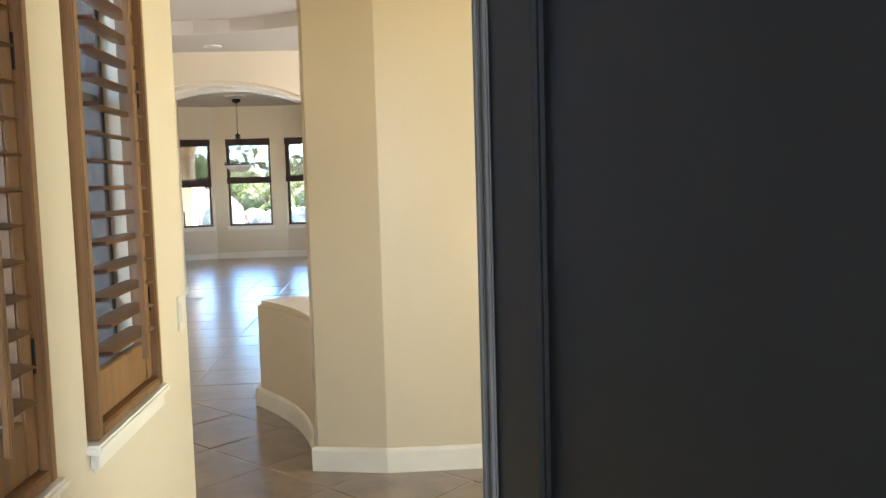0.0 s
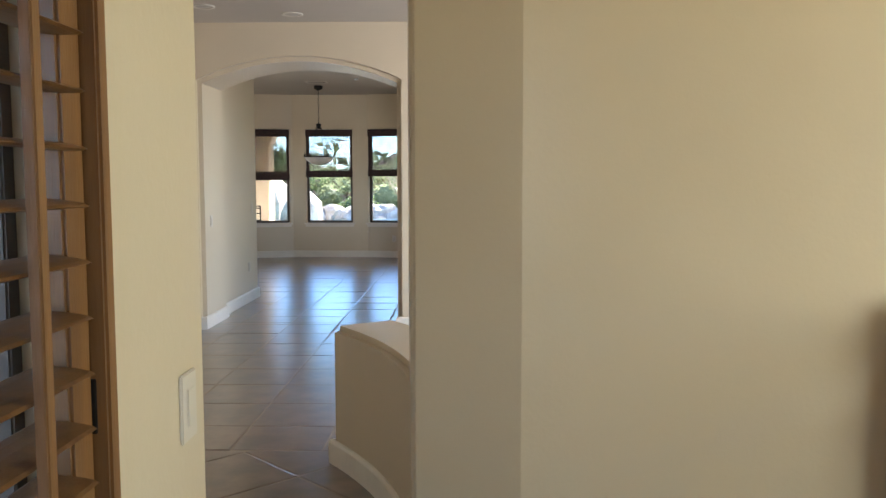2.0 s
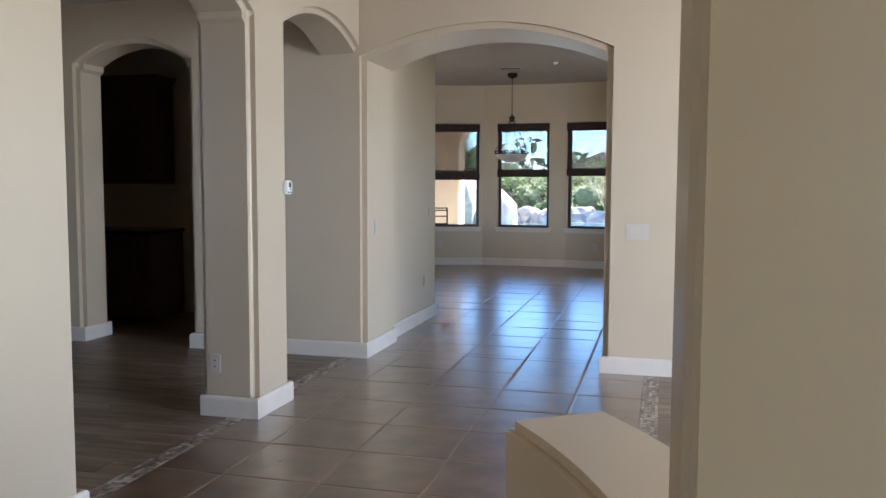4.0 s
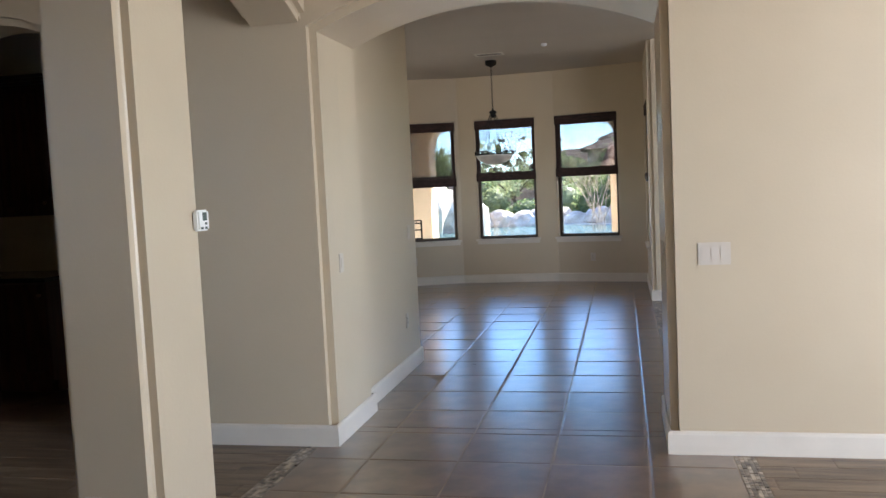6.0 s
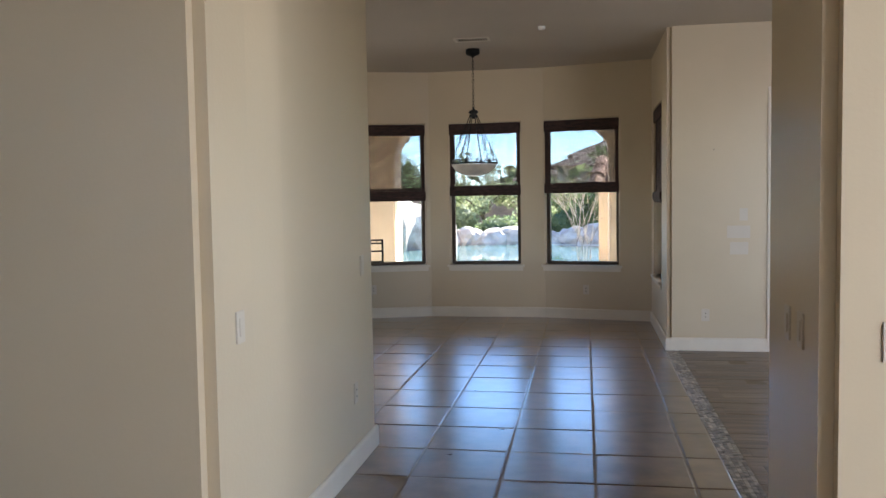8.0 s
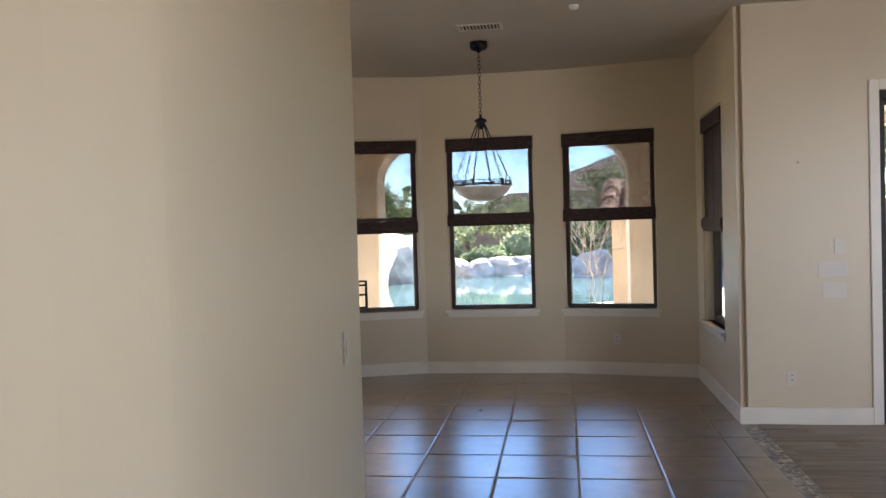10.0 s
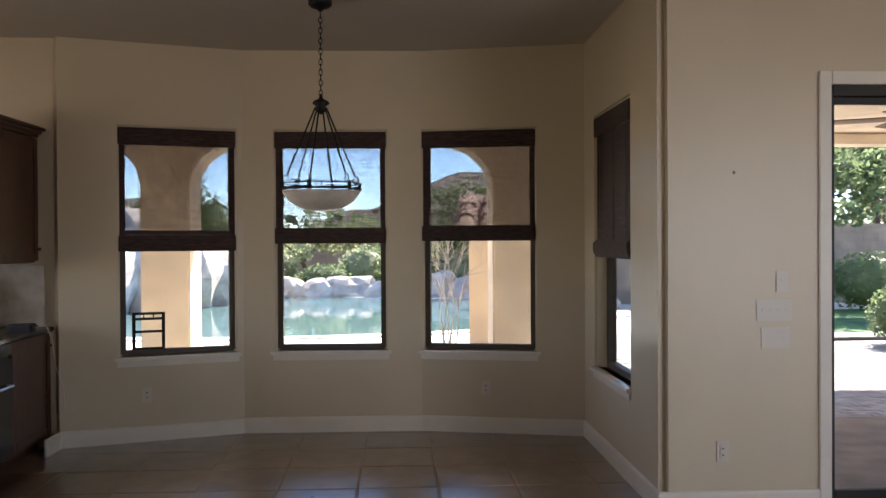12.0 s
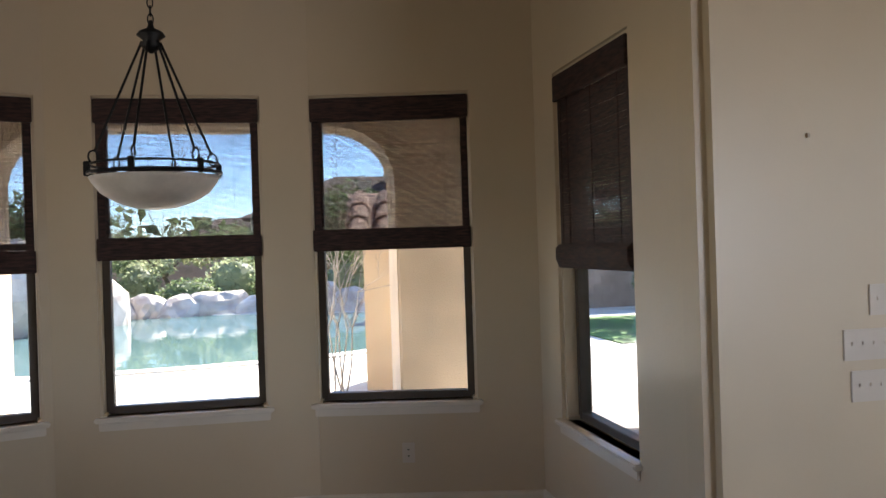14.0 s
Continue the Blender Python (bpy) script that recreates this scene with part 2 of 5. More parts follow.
def tube(bm, pts, r, sides=8, closed=False):
    """A round bar along a line of points."""
    pts = [Vector(p) for p in pts]
    rings = []
    n = len(pts)
    up = None
    for i, p in enumerate(pts):
        d = (pts[(i + 1) % n] - pts[i - 1]) if closed else (pts[min(i + 1, n - 1)] - pts[max(i - 1, 0)])
        d.normalize()
        if up is None:
            up = d.orthogonal().normalized()
        up = (up - d * up.dot(d)).normalized()
        side = d.cross(up)
        rad = r[i] if isinstance(r, (list, tuple)) else r
        rings.append([bm.verts.new(p + rad * (math.cos(2 * math.pi * k / sides) * up + math.sin(2 * math.pi * k / sides) * side)) for k in range(sides)])
    for i in range(n if closed else n - 1):
        a, b = rings[i], rings[(i + 1) % n]
        for k in range(sides):
            bm.faces.new((a[k], a[(k + 1) % sides], b[(k + 1) % sides], b[k]))
    if not closed:
        bm.faces.new(rings[0][::-1])
        bm.faces.new(rings[-1])
    return bm


def turned(profile, sides=24, at=(0, 0, 0)):
    """A body of revolution from (radius, height) pairs."""
    bm = bmesh.new()
    rings = [[bm.verts.new((at[0] + r * math.cos(2 * math.pi * k / sides), at[1] + r * math.sin(2 * math.pi * k / sides), at[2] + z)) for k in range(sides)] for r, z in profile]
    for a, b in zip(rings, rings[1:]):
        for k in range(sides):
            bm.faces.new((a[k], a[(k + 1) % sides], b[(k + 1) % sides], b[k]))
    bm.faces.new(rings[0][::-1])
    bm.faces.new(rings[-1])
    return bm


def arc(u0, u1, spring, rise, n=20):
    """Points of a segmental arch from (u0, spring) to (u1, spring)."""
    half = (u1 - u0) / 2
    rad = (half * half + rise * rise) / (2 * rise)
    a = math.asin(min(1.0, half / rad))
    return [((u0 + u1) / 2 + rad * math.sin(-a + 2 * a * k / n), spring + rise - rad + rad * math.cos(-a + 2 * a * k / n)) for k in range(n + 1)]


def baseboard(pts, label="cream painted baseboard along the wall foot", h=0.125, t=0.017, lift=0.0):
    """A board along the floor; the room lies to the left of the line."""
    bm = bmesh.new()
    pts = [Vector((x, y)) for x, y in pts]
    prof = ((0, 0), (t, 0), (t, h - 0.018), (t - 0.004, h - 0.006), (t - 0.010, h), (0, h))
    rows = []
    for i, p in enumerate(pts):
        ns = []
        for a, b in ((i - 1, i), (i, i + 1)):
            if 0 <= a and b < len(pts):
                d = (pts[b] - pts[a]).normalized()
                ns.append(Vector((-d.y, d.x)))
        nrm = sum(ns, Vector((0, 0)))
        nrm = nrm / max(0.3, nrm.dot(ns[0]))
        rows.append([bm.verts.new((p.x + nrm.x * u, p.y + nrm.y * u, lift + z)) for u, z in prof])
    for a, b in zip(rows, rows[1:]):
        for k in range(len(prof)):
            bm.faces.new((a[k], a[(k + 1) % len(prof)], b[(k + 1) % len(prof)], b[k]))
    bm.faces.new(rows[0][::-1])
    bm.faces.new(rows[-1])
    return structure("baseboard", bm, TRIM, label, "baseboard")


# ---- plan, metres ----
HALL_X, SIDE_X, HALL_END = -0.73, 0.319, 3.30
DOOR_Y = 0.42
ARCH_Y0, ARCH_Y1 = 9.81, 10.55
ARC_X0, ARC_X1 = -2.80, -3.17
LOW, HIGH = 2.95, 3.09
BAY = [(-4.80, 17.27), (-3.50, 17.68), (-2.06, 17.66), (-0.785, 17.37)]
NIB_X, NIB_Y = -0.785, 15.49
KEND_Y = 12.14
EAST, WEST = 3.7, -7.2


# ---- walls ----
def wall_along_y(name, x0, x1, y0, y1, z1, holes, label, bevel=0.02):
    us, zs = sorted({y0, y1, *(h[k] for h in holes for k in (0, 1))}), sorted({0, z1, *(h[k] for h in holes for k in (2, 3))})
    solid = lambda i, j: not any(h[0] <= us[i] < h[1] and h[2] <= zs[j] < h[3] for h in holes)
    return structure(name, grid_wall(us, zs, solid, x1 - x0, lambda u, z, d: (x0 + d, u, z), bevel), WALL, label, "wall")


def wall_along_x(name, y0, y1, x0, x1, z1, holes, label, bevel=0.02):
    us, zs = sorted({x0, x1, *(h[k] for h in holes for k in (0, 1))}), sorted({0, z1, *(h[k] for h in holes for k in (2, 3))})
    solid = lambda i, j: not any(h[0] <= us[i] < h[1] and h[2] <= zs[j] < h[3] for h in holes)
    return structure(name, grid_wall(us, zs, solid, y1 - y0, lambda u, z, d: (u, y0 + d, z), bevel), WALL, label, "wall")


SH = [(1.50, 2.08), (2.325, 2.87)]
wall_along_y("wall_hall_west", HALL_X - 0.2, HALL_X, DOOR_Y, HALL_END, 3.12, [(a, b, 0.90, 2.45) for a, b in SH], "beige entry hall wall with two shuttered windows")
wall_along_y("wall_hall_east", SIDE_X, SIDE_X + 0.12, DOOR_Y, 2.24, 3.12, [], "pale entry side wall behind the open door")
wall_along_x("wall_entry", DOOR_Y - 0.2, DOOR_Y, HALL_X - 0.2, EAST, 3.12, [(-0.60, 0.33, 0, 2.44)], "beige entry wall around the front doorway", 0.0)
wall_along_x("wall_courtyard", HALL_END - 0.22, HALL_END - 0.02, -3.4, HALL_X - 0.2, 3.12, [], "beige wall beside the entry hall", 0.0)
# the short wall between stair and great room, bent at one corner
RW = [(-0.442, 4.63), (-0.07, 4.545), (EAST, 4.545), (EAST, 4.70), (-0.05, 4.70), (-0.458, 4.785)]
stair_wall = structure("wall_stair", extrude_outline(RW, 3.12, lambda u, v, d: (u, v, d), 0.018, 3, 70), WALL, "cream wall with a bent end beside the stair", "wall")
stair_wall.data.set_sharp_from_angle(angle=radians(9))

# arcade on the west side of the great room: two arched openings
pts = [(2.94, 0), (6.46, 0)] + arc(6.46, 8.0, 2.38, 0.24) + [(8.0, 0), (8.46, 0)] + arc(8.46, 9.805, 2.41, 0.18) + [(9.805, 3.12), (2.94, 3.12)]
structure("wall_arcade", extrude_outline(pts, 0.37, lambda u, v, d: (ARC_X0 - d, u, v), 0.055, 7), WALL, "beige arcade wall with arched openings and bullnose corners", "wall")
# thick wall with the main arch, and the arch to the pantry
pts = [(WEST, 0), (-5.43, 0)] + arc(-5.43, -4.35, 2.42, 0.18) + [(-4.35, 0), (-2.77, 0)] + arc(-2.77, -0.89, 2.385, 0.205) + [(-0.89, 0), (0.9, 0), (0.9, 3.12), (WEST, 3.12)]
structure("wall_arch", extrude_outline(pts, 0.36, lambda u, v, d: (u, ARCH_Y0 + d, v), 0.045, 6, keep=lambda p: p.y < ARCH_Y0 + 0.1 or p.x < -3.3), WALL, "thick beige wall with a wide segmental arch", "wall")
pts = [(-3.05, 0), (-2.77, 0)] + arc(-2.77, -0.89, 2.385, 0.205) + [(-0.89, 0), (0.9, 0), (0.9, 3.12), (-3.05, 3.12)]
structure("wall_arch_back", extrude_outline(pts, ARCH_Y1 - ARCH_Y0 - 0.36, lambda u, v, d: (u, ARCH_Y0 + 0.36 + d, v), 0.045, 6, keep=lambda p: p.y > ARCH_Y1 - 0.1), WALL, "thick beige wall behind the segmental arch", "wall")
structure("wall_kitchen", extrude_outline([(-2.83, ARCH_Y1), (-2.83, KEND_Y), (-3.05, KEND_Y), (-3.05, ARCH_Y1)], 3.12, lambda u, v, d: (u, v, d), 0.02), WALL, "beige wall ending beside the kitchen", "wall")
# the opening is an unseen window, added for the lamp that brightens the nook
wall_along_y("wall_west", WEST - 0.2, WEST, 2.9, 17.8, 3.12, [(12.6, 15.6, 1.05, 2.3)], "beige wall on the far side of the kitchen", 0.0)
structure("wall_bay_west", boxed(WEST, -4.70, 17.32, 17.52, 0, 3.12), WALL, "beige wall behind the kitchen cabinets", "wall")
bm = grid_wall([NIB_Y + 0.17, 16.10, 17.02, 17.40], [0, 0.60, 2.45, 3.12], lambda i, j: not (i == 1 and j == 1), 0.16, lambda u, z, q: (NIB_X + q, u, z))
bmesh.ops.bevel(bm, geom=[e for e in bm.edges if len(e.link_faces) == 2 and e.calc_face_angle(0) > radians(50) and all(0.5 < v.co.z < 2.5 and 16.0 < v.co.y < 17.1 for v in e.verts)], offset=0.02, segments=4, affect="EDGES")
structure("wall_nib", bm, WALL, "beige side wall of the dining nook with a window", "wall")
bm = grid_wall([NIB_X, 0.20, 2.05, EAST], [0, 2.42, 3.12], lambda i, j: not (i == 1 and j == 0), 0.17, lambda u, z, q: (u, NIB_Y + q, z))
bmesh.ops.bevel(bm, geom=[e for e in bm.edges if all(abs(v.co.x - NIB_X) < 1e-4 and abs(v.co.y - NIB_Y) < 1e-4 for v in e.verts)], offset=0.045, segments=6, affect="EDGES")
structure("wall_patio", bm, WALL, "beige wall beside the sliding patio door", "wall")
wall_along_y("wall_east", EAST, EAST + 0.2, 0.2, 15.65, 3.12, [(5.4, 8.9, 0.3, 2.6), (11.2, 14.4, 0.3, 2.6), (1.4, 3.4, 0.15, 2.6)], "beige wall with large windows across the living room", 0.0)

# bay: three facets with a window in each
BAYWIN = []
WINS = [(-4.39, -3.56), (-3.24, -2.355), (-2.05, -1.165)]
for k, name in enumerate(("wall_bay_left", "wall_bay_middle", "wall_bay_right")):
    a, b = Vector(BAY[k]), Vector(BAY[k + 1])
    d = (b - a).normalized()
    nrm = Vector((-d.y, d.x))
    length = (b - a).length
    u0, u1 = [(x - a.x) / d.x for x in WINS[k]]
    us, zs = [0, u0, u1, length], [0, 0.66, 2.44, 3.12]
    ends = ((-0.4, 0.15), (-0.15, 0.12), (-0.12, 0.4))[k]
    bm = grid_wall(us, zs, lambda i, j: not (i == 1 and j == 1), 0.16, lambda u, z, q, a=a, d=d, n=nrm, e=ends, ln=length: (a.x + d.x * (u + q * (e[0] if u == 0 else e[1] if u == ln else 0)) + n.x * q, a.y + d.y * (u + q * (e[0] if u == 0 else e[1] if u == ln else 0)) + n.y * q, z))
    es = [e for e in bm.edges if len(e.link_faces) == 2 and e.calc_face_angle(0) > radians(50) and all(0.6 < v.co.z < 2.5 and u0 - 0.01 < (v.co.x - a.x) * d.x + (v.co.y - a.y) * d.y < u1 + 0.01 for v in e.verts)]
    bmesh.ops.bevel(bm, geom=es, offset=0.014, segments=3, affect="EDGES")
    structure(name, bm, WALL, "beige facet of the dining nook bay", "wall")
    BAYWIN.append((a, d, nrm, u0, u1))


# ---- ceilings ----
def disc_hole(cx, cy, r, n=48):
    return [(cx + r * math.cos(2 * math.pi * k / n), cy + r * math.sin(2 * math.pi * k / n)) for k in range(n)]


bm = bmesh.new()
TRAY = (-2.2, 5.95, 2.8)
xs = [ARC_X0 - 0.0, 0, EAST]
ring = disc_hole(*TRAY)
outer = []
for x, y in ring:
    dx, dy = x - TRAY[0], y - TRAY[1]
    s = min(((EAST - TRAY[0]) / dx if dx > 1e-6 else 1e9), ((WEST - TRAY[0]) / dx if dx < -1e-6 else 1e9), ((ARCH_Y0 + 0.1 - TRAY[1]) / dy if dy > 1e-6 else 1e9), ((2.94 - TRAY[1]) / dy if dy < -1e-6 else 1e9))
    outer.append((TRAY[0] + dx * s, TRAY[1] + dy * s))
for x, y in ((EAST, ARCH_Y0 + 0.1), (WEST, ARCH_Y0 + 0.1), (EAST, 2.94), (WEST, 2.94)):
    k = min(range(len(outer)), key=lambda i: (outer[i][0] - x) ** 2 + (outer[i][1] - y) ** 2)
    outer[k] = (x, y)
A = [bm.verts.new((x, y, LOW)) for x, y in ring]
B = [bm.verts.new((x, y, LOW)) for x, y in outer]
C = [bm.verts.new((x, y, LOW + 0.13)) for x, y in ring]
D = [bm.verts.new((x, y, LOW + 0.30)) for x, y in outer]
n = len(ring)
for i in range(n):
    j = (i + 1) % n
    bm.faces.new((A[i], A[j], B[j], B[i]))
    bm.faces.new((A[i], C[i], C[j], A[j]))
    bm.faces.new((B[i], B[j], D[j], D[i]))
bm.faces.new(C)
bm.faces.new(D)
structure("ceiling_foyer", bm, CEIL, "off-white ceiling with a shallow round tray", "ceiling")
structure("ceiling_nook", boxed(WEST, EAST, ARCH_Y1 - 0.1, 17.9, HIGH, HIGH + 0.2), CEIL, "off-white flat ceiling over nook and living room", "ceiling")
structure("ceiling_hall", boxed(HALL_X - 0.2, EAST, DOOR_Y - 0.2, 2.94, 3.12, 3.25), CEIL, "off-white ceiling of the entry hall", "ceiling")
# unseen 3.4 m east overhang, added to keep direct sun out of the east windows
structure("roof_slab", boxed(WEST - 0.4, EAST + 3.4, 2.9, 17.4, 3.30, 3.42), ROOF, "flat roof over the house with an added sun-blocking east overhang", "roof")
structure("roof_slab_entry", boxed(HALL_X - 0.5, EAST + 3.4, -0.3, 2.9, 3.30, 3.42), ROOF, "flat roof over the entry hall with an added sun-blocking east overhang", "roof")
structure("wall_courtyard_face", boxed(-6.2, HALL_X - 0.2, 2.90, 2.937, -0.1, 3.1), PALEWALL, "pale courtyard face of the house wall", "wall")
structure("wall_courtyard_side", boxed(-6.4, -6.2, -4.0, 2.92, -0.1, 3.1), PALEWALL, "pale wall across the small courtyard", "wall")
structure("pavement_courtyard", boxed(-7.4, HALL_X - 0.2, 0.2, 2.93, -0.13, -0.08), DECK, "pale courtyard paving outside the hall windows", "pavement")

# ---- rough floor and ground ----
structure("floor_entry", boxed(HALL_X - 0.2, EAST, 0.2, 2.94, -0.12, -0.0022), GROUT, "brown grout bed under the entry tiles", "floor")
structure("floor", boxed(WEST, EAST, 2.94, 17.9, -0.12, -0.0022), GROUT, "brown grout bed under the floor tiles", "floor")
structure("ground", boxed(-400, 400, 17.75, 600, -0.3, -0.10), DIRT, "pale desert ground reaching to the horizon", "ground")
structure("ground_front", boxed(-400, 400, -400, 0.2, -0.3, -0.13), DIRT, "pale desert ground before the house", "ground")

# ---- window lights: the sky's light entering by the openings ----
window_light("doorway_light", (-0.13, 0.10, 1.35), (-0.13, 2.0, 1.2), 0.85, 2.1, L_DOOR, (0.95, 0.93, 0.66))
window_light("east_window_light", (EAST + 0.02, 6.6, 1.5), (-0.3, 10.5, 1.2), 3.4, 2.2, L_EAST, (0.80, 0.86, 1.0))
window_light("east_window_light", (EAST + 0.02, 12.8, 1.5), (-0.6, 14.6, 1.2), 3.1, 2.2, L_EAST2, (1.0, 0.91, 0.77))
# added lamp in an unseen west window, brightens the nook's west-facing walls
window_light("unseen_kitchen_window_light", (WEST - 0.02, 14.1, 1.68), (-1.0, 16.4, 1.3), 2.9, 1.2, L_KITCHEN, (1.0, 0.91, 0.80))
window_light("stair_window_light", (EAST + 0.02, 2.4, 1.38), (0, 2.6, 1.3), 1.9, 2.35, L_STAIR, (0.95, 0.96, 0.72))


# ---- floor pieces ----
P, GAP = 0.5, 0.008


def clip(poly, a, b, c):
    """Keeps the side of a polygon where a x + b y <= c."""
    out = []
    for i, p in enumerate(poly):
        q = poly[(i + 1) % len(poly)]
        dp, dq = a * p[0] + b * p[1] - c, a * q[0] + b * q[1] - c
        if dp <= 0:
            out.append(p)
        if (dp < 0 < dq) or (dq < 0 < dp):
            t = dp / (dp - dq)
            out.append((p[0] + t * (q[0] - p[0]), p[1] + t * (q[1] - p[1])))
    return out


def clip_rect(poly, x0, x1, y0, y1):
    for a, b, c in ((-1, 0, -x0), (1, 0, x1), (0, -1, -y0), (0, 1, y1)):
        poly = clip(poly, a, b, c)
        if len(poly) < 3:
            return []
    return poly


def slab(bm, poly, z0=-0.012, z1=0.0, edge=0.009, drop=0.002):
    """A tile: flat top, eased edge, sides down into the joint."""
    cx, cy = sum(p[0] for p in poly) / len(poly), sum(p[1] for p in poly) / len(poly)
    n = len(poly)

    def ring(inset, z):
        vs = []
        for i in range(n):
            p, q, r = (Vector(poly[k % n]) for k in (i - 1, i, i + 1))
            d1, d2 = (q - p).normalized(), (r - q).normalized()
            n1, n2 = Vector((-d1.y, d1.x)), Vector((-d2.y, d2.x))
            s = n1 + n2
            s = s / max(0.35, s.dot(n1))
            vs.append(bm.verts.new((q.x + s.x * inset, q.y + s.y * inset, z)))
        return vs

    a, b, c = ring(0, z0), ring(0, z1 - drop), ring(edge, z1)
    for u, v in ((a, b), (b, c)):
        for i in range(n):
            bm.faces.new((u[i], u[(i + 1) % n], v[(i + 1) % n], v[i]))
    bm.faces.new(c)


def area(poly):
    return 0.5 * sum(p[0] * q[1] - q[0] * p[1] for p, q in zip(poly, poly[1:] + poly[:1]))


def lay(name, label, regions, cells, mat, near, parent_label, drop=0.002):
    """Lays pieces: single objects where near() says so, the rest as one mesh."""
    field = thing(name, (0, 0, 0), parent_label, "floor", kind="structure")
    shared, rest, count = {}, bmesh.new(), 0
    for poly in cells:
        for reg in regions:
            cut = clip_rect(poly, *reg)
            if len(cut) < 3 or area(cut) < 0.0012:
                continue
            cx, cy = sum(p[0] for p in cut) / len(cut), sum(p[1] for p in cut) / len(cut)
            if near(cx, cy) and count < 300:
                local = [(round(x - cx, 4), round(y - cy, 4)) for x, y in cut]
                key = tuple(local)
                if key not in shared:
                    bm = bmesh.new()
                    slab(bm, local, drop=drop)
                    bmesh.ops.recalc_face_normals(bm, faces=bm.faces)
                    me = bpy.data.meshes.new(label)
                    bm.to_mesh(me)
                    bm.free()
                    me.materials.append(mat)
                    shared[key] = me
                ob = new(label, shared[key])
                ob.parent = field
                ob.matrix_basis = pose(cx, cy, random.uniform(-0.0008, 0.0008), random.gauss(0, 0.16), random.gauss(0, 0.16), 0)
                count += 1
            else:
                slab(rest, cut, drop=drop)
    if rest.verts:
        tagged(part(label + "_field", rest, mat, field), kind="stuff")
    return field


def floors():
    g = GAP / 2
    sq = []
    for i in range(-14, 4):
        for j in range(-12, 17):
            x, y = -1.512 + i * P, 11.095 + j * P
            sq.append([(x + g, y + g), (x + P - g, y + g), (x + P - g, y + P - g), (x + g, y + P - g)])
    lay("floor_tiles_straight", "tile", [(-2.88, -0.58, 6.16, 10.2), (WEST, -0.808, 10.2, 17.72)], sq, TILE, lambda x, y: x > -4.2, "square glazed brown floor tiles with dark joints")
    dg, h = [], P / math.sqrt(2) - g
    s = P * math.sqrt(2) / 2
    for i in range(-10, 20):
        for j in range(-6, 20):
            x, y = -1.07 + (i - j) * s, 5.42 + (i + j - 14) * s
            if -3.5 < x < EAST + 0.5 and -0.3 < y < 7:
                dg.append([(x, y - h), (x + h, y), (x, y + h), (x - h, y)])
    lay("floor_tiles_diagonal", "tile", [(-2.88, EAST, 2.94, 6.16 - GAP), (HALL_X - 0.05, EAST, 0.22, 2.94)], dg, TILE, lambda x, y: -2.6 < x < 1.4 and y > 1.2, "glazed brown floor tiles laid diagonally in the foyer")
    planks = []
    for r in range(72):
        y = 6.16 + r * 0.158
        off = random.uniform(0, 0.9)
        for k in range(-9, 7):
            x = -0.5 + k * 0.92 + off - 0.9
            planks.append([(x + 0.0015, y + 0.0015), (x + 0.9185, y + 0.0015), (x + 0.9185, y + 0.1565), (x + 0.0015, y + 0.1565)])
    lay("floor_planks", "plank", [(-0.47, EAST, 6.16, 10.0), (-0.68, EAST, 10.0, NIB_Y + 0.1)], planks, PLANK, lambda x, y: x < 1.9, "brown wood-look plank tiles in the living room", 0.001)
    lay("floor_planks_west", "plank", [(WEST, -2.99, 6.16, 10.2)], planks, PLANK, lambda x, y: x > -5.0 and 6.4 < y < 9.8, "brown wood-look plank tiles beyond the arcade", 0.001)
    bm = bmesh.new()
    for x0, x1, y0, y1 in ((-0.578, -0.472, 6.16, 9.82), (-0.806, -0.682, ARCH_Y1 - 0.1, NIB_Y), (-2.988, -2.882, 6.3, 9.8)):
        cols = 5
        w = (x1 - x0) / cols
        for c in range(cols):
            y = y0
            while y < y1 - 0.02:
                ln = min(random.choice((0.02, 0.035, 0.06, 0.09)), y1 - y)
                slab(bm, [(x0 + c * w + 0.001, y + 0.001), (x0 + (c + 1) * w - 0.001, y + 0.001), (x0 + (c + 1) * w - 0.001, y + ln - 0.001), (x0 + c * w + 0.001, y + ln - 0.001)], z1=random.uniform(-0.001, 0.0015), edge=0.0015, drop=0.001)
                y += ln
    ob = mesh_object("mosaic_border", bm, MOSAIC)
    tagged(ob, "strip of mixed brown and cream mosaic between floor tiles", "mosaic", kind="stuff")


# ---- baseboards ----
baseboard([(-3.9, ARCH_Y0), (-2.77, ARCH_Y0), (-2.77, ARCH_Y1), (-2.83, ARCH_Y1), (-2.83, KEND_Y), (-3.05, KEND_Y)][::-1])
baseboard([(0.9, ARCH_Y0), (-0.89, ARCH_Y0), (-0.89, ARCH_Y1), (0.5, ARCH_Y1)])
baseboard([(ARC_X1, 8.46), (ARC_X0, 8.46), (ARC_X0, 8.0), (ARC_X1, 8.0)])
baseboard([(ARC_X1, 6.46), (ARC_X0, 6.46), (ARC_X0, 3.2)])
baseboard([(-4.35, ARCH_Y0 + 0.36), (-4.35, ARCH_Y0), (-3.9, ARCH_Y0)][::-1])
baseboard([(WEST, ARCH_Y0), (-5.43, ARCH_Y0), (-5.43, ARCH_Y0 + 0.36)][::-1])
baseboard([(EAST, 4.545), (-0.07, 4.545), (-0.442, 4.63), (-0.458, 4.785)])
baseboard([(0.13, NIB_Y), (NIB_X, NIB_Y), (NIB_X, 17.37), BAY[2], BAY[1], BAY[0], (-4.80, 17.0)])
baseboard([(HALL_X, HALL_END), (HALL_X, DOOR_Y)])
baseboard([(SIDE_X, DOOR_Y), (SIDE_X, 2.24), (SIDE_X + 0.12, 2.24)])
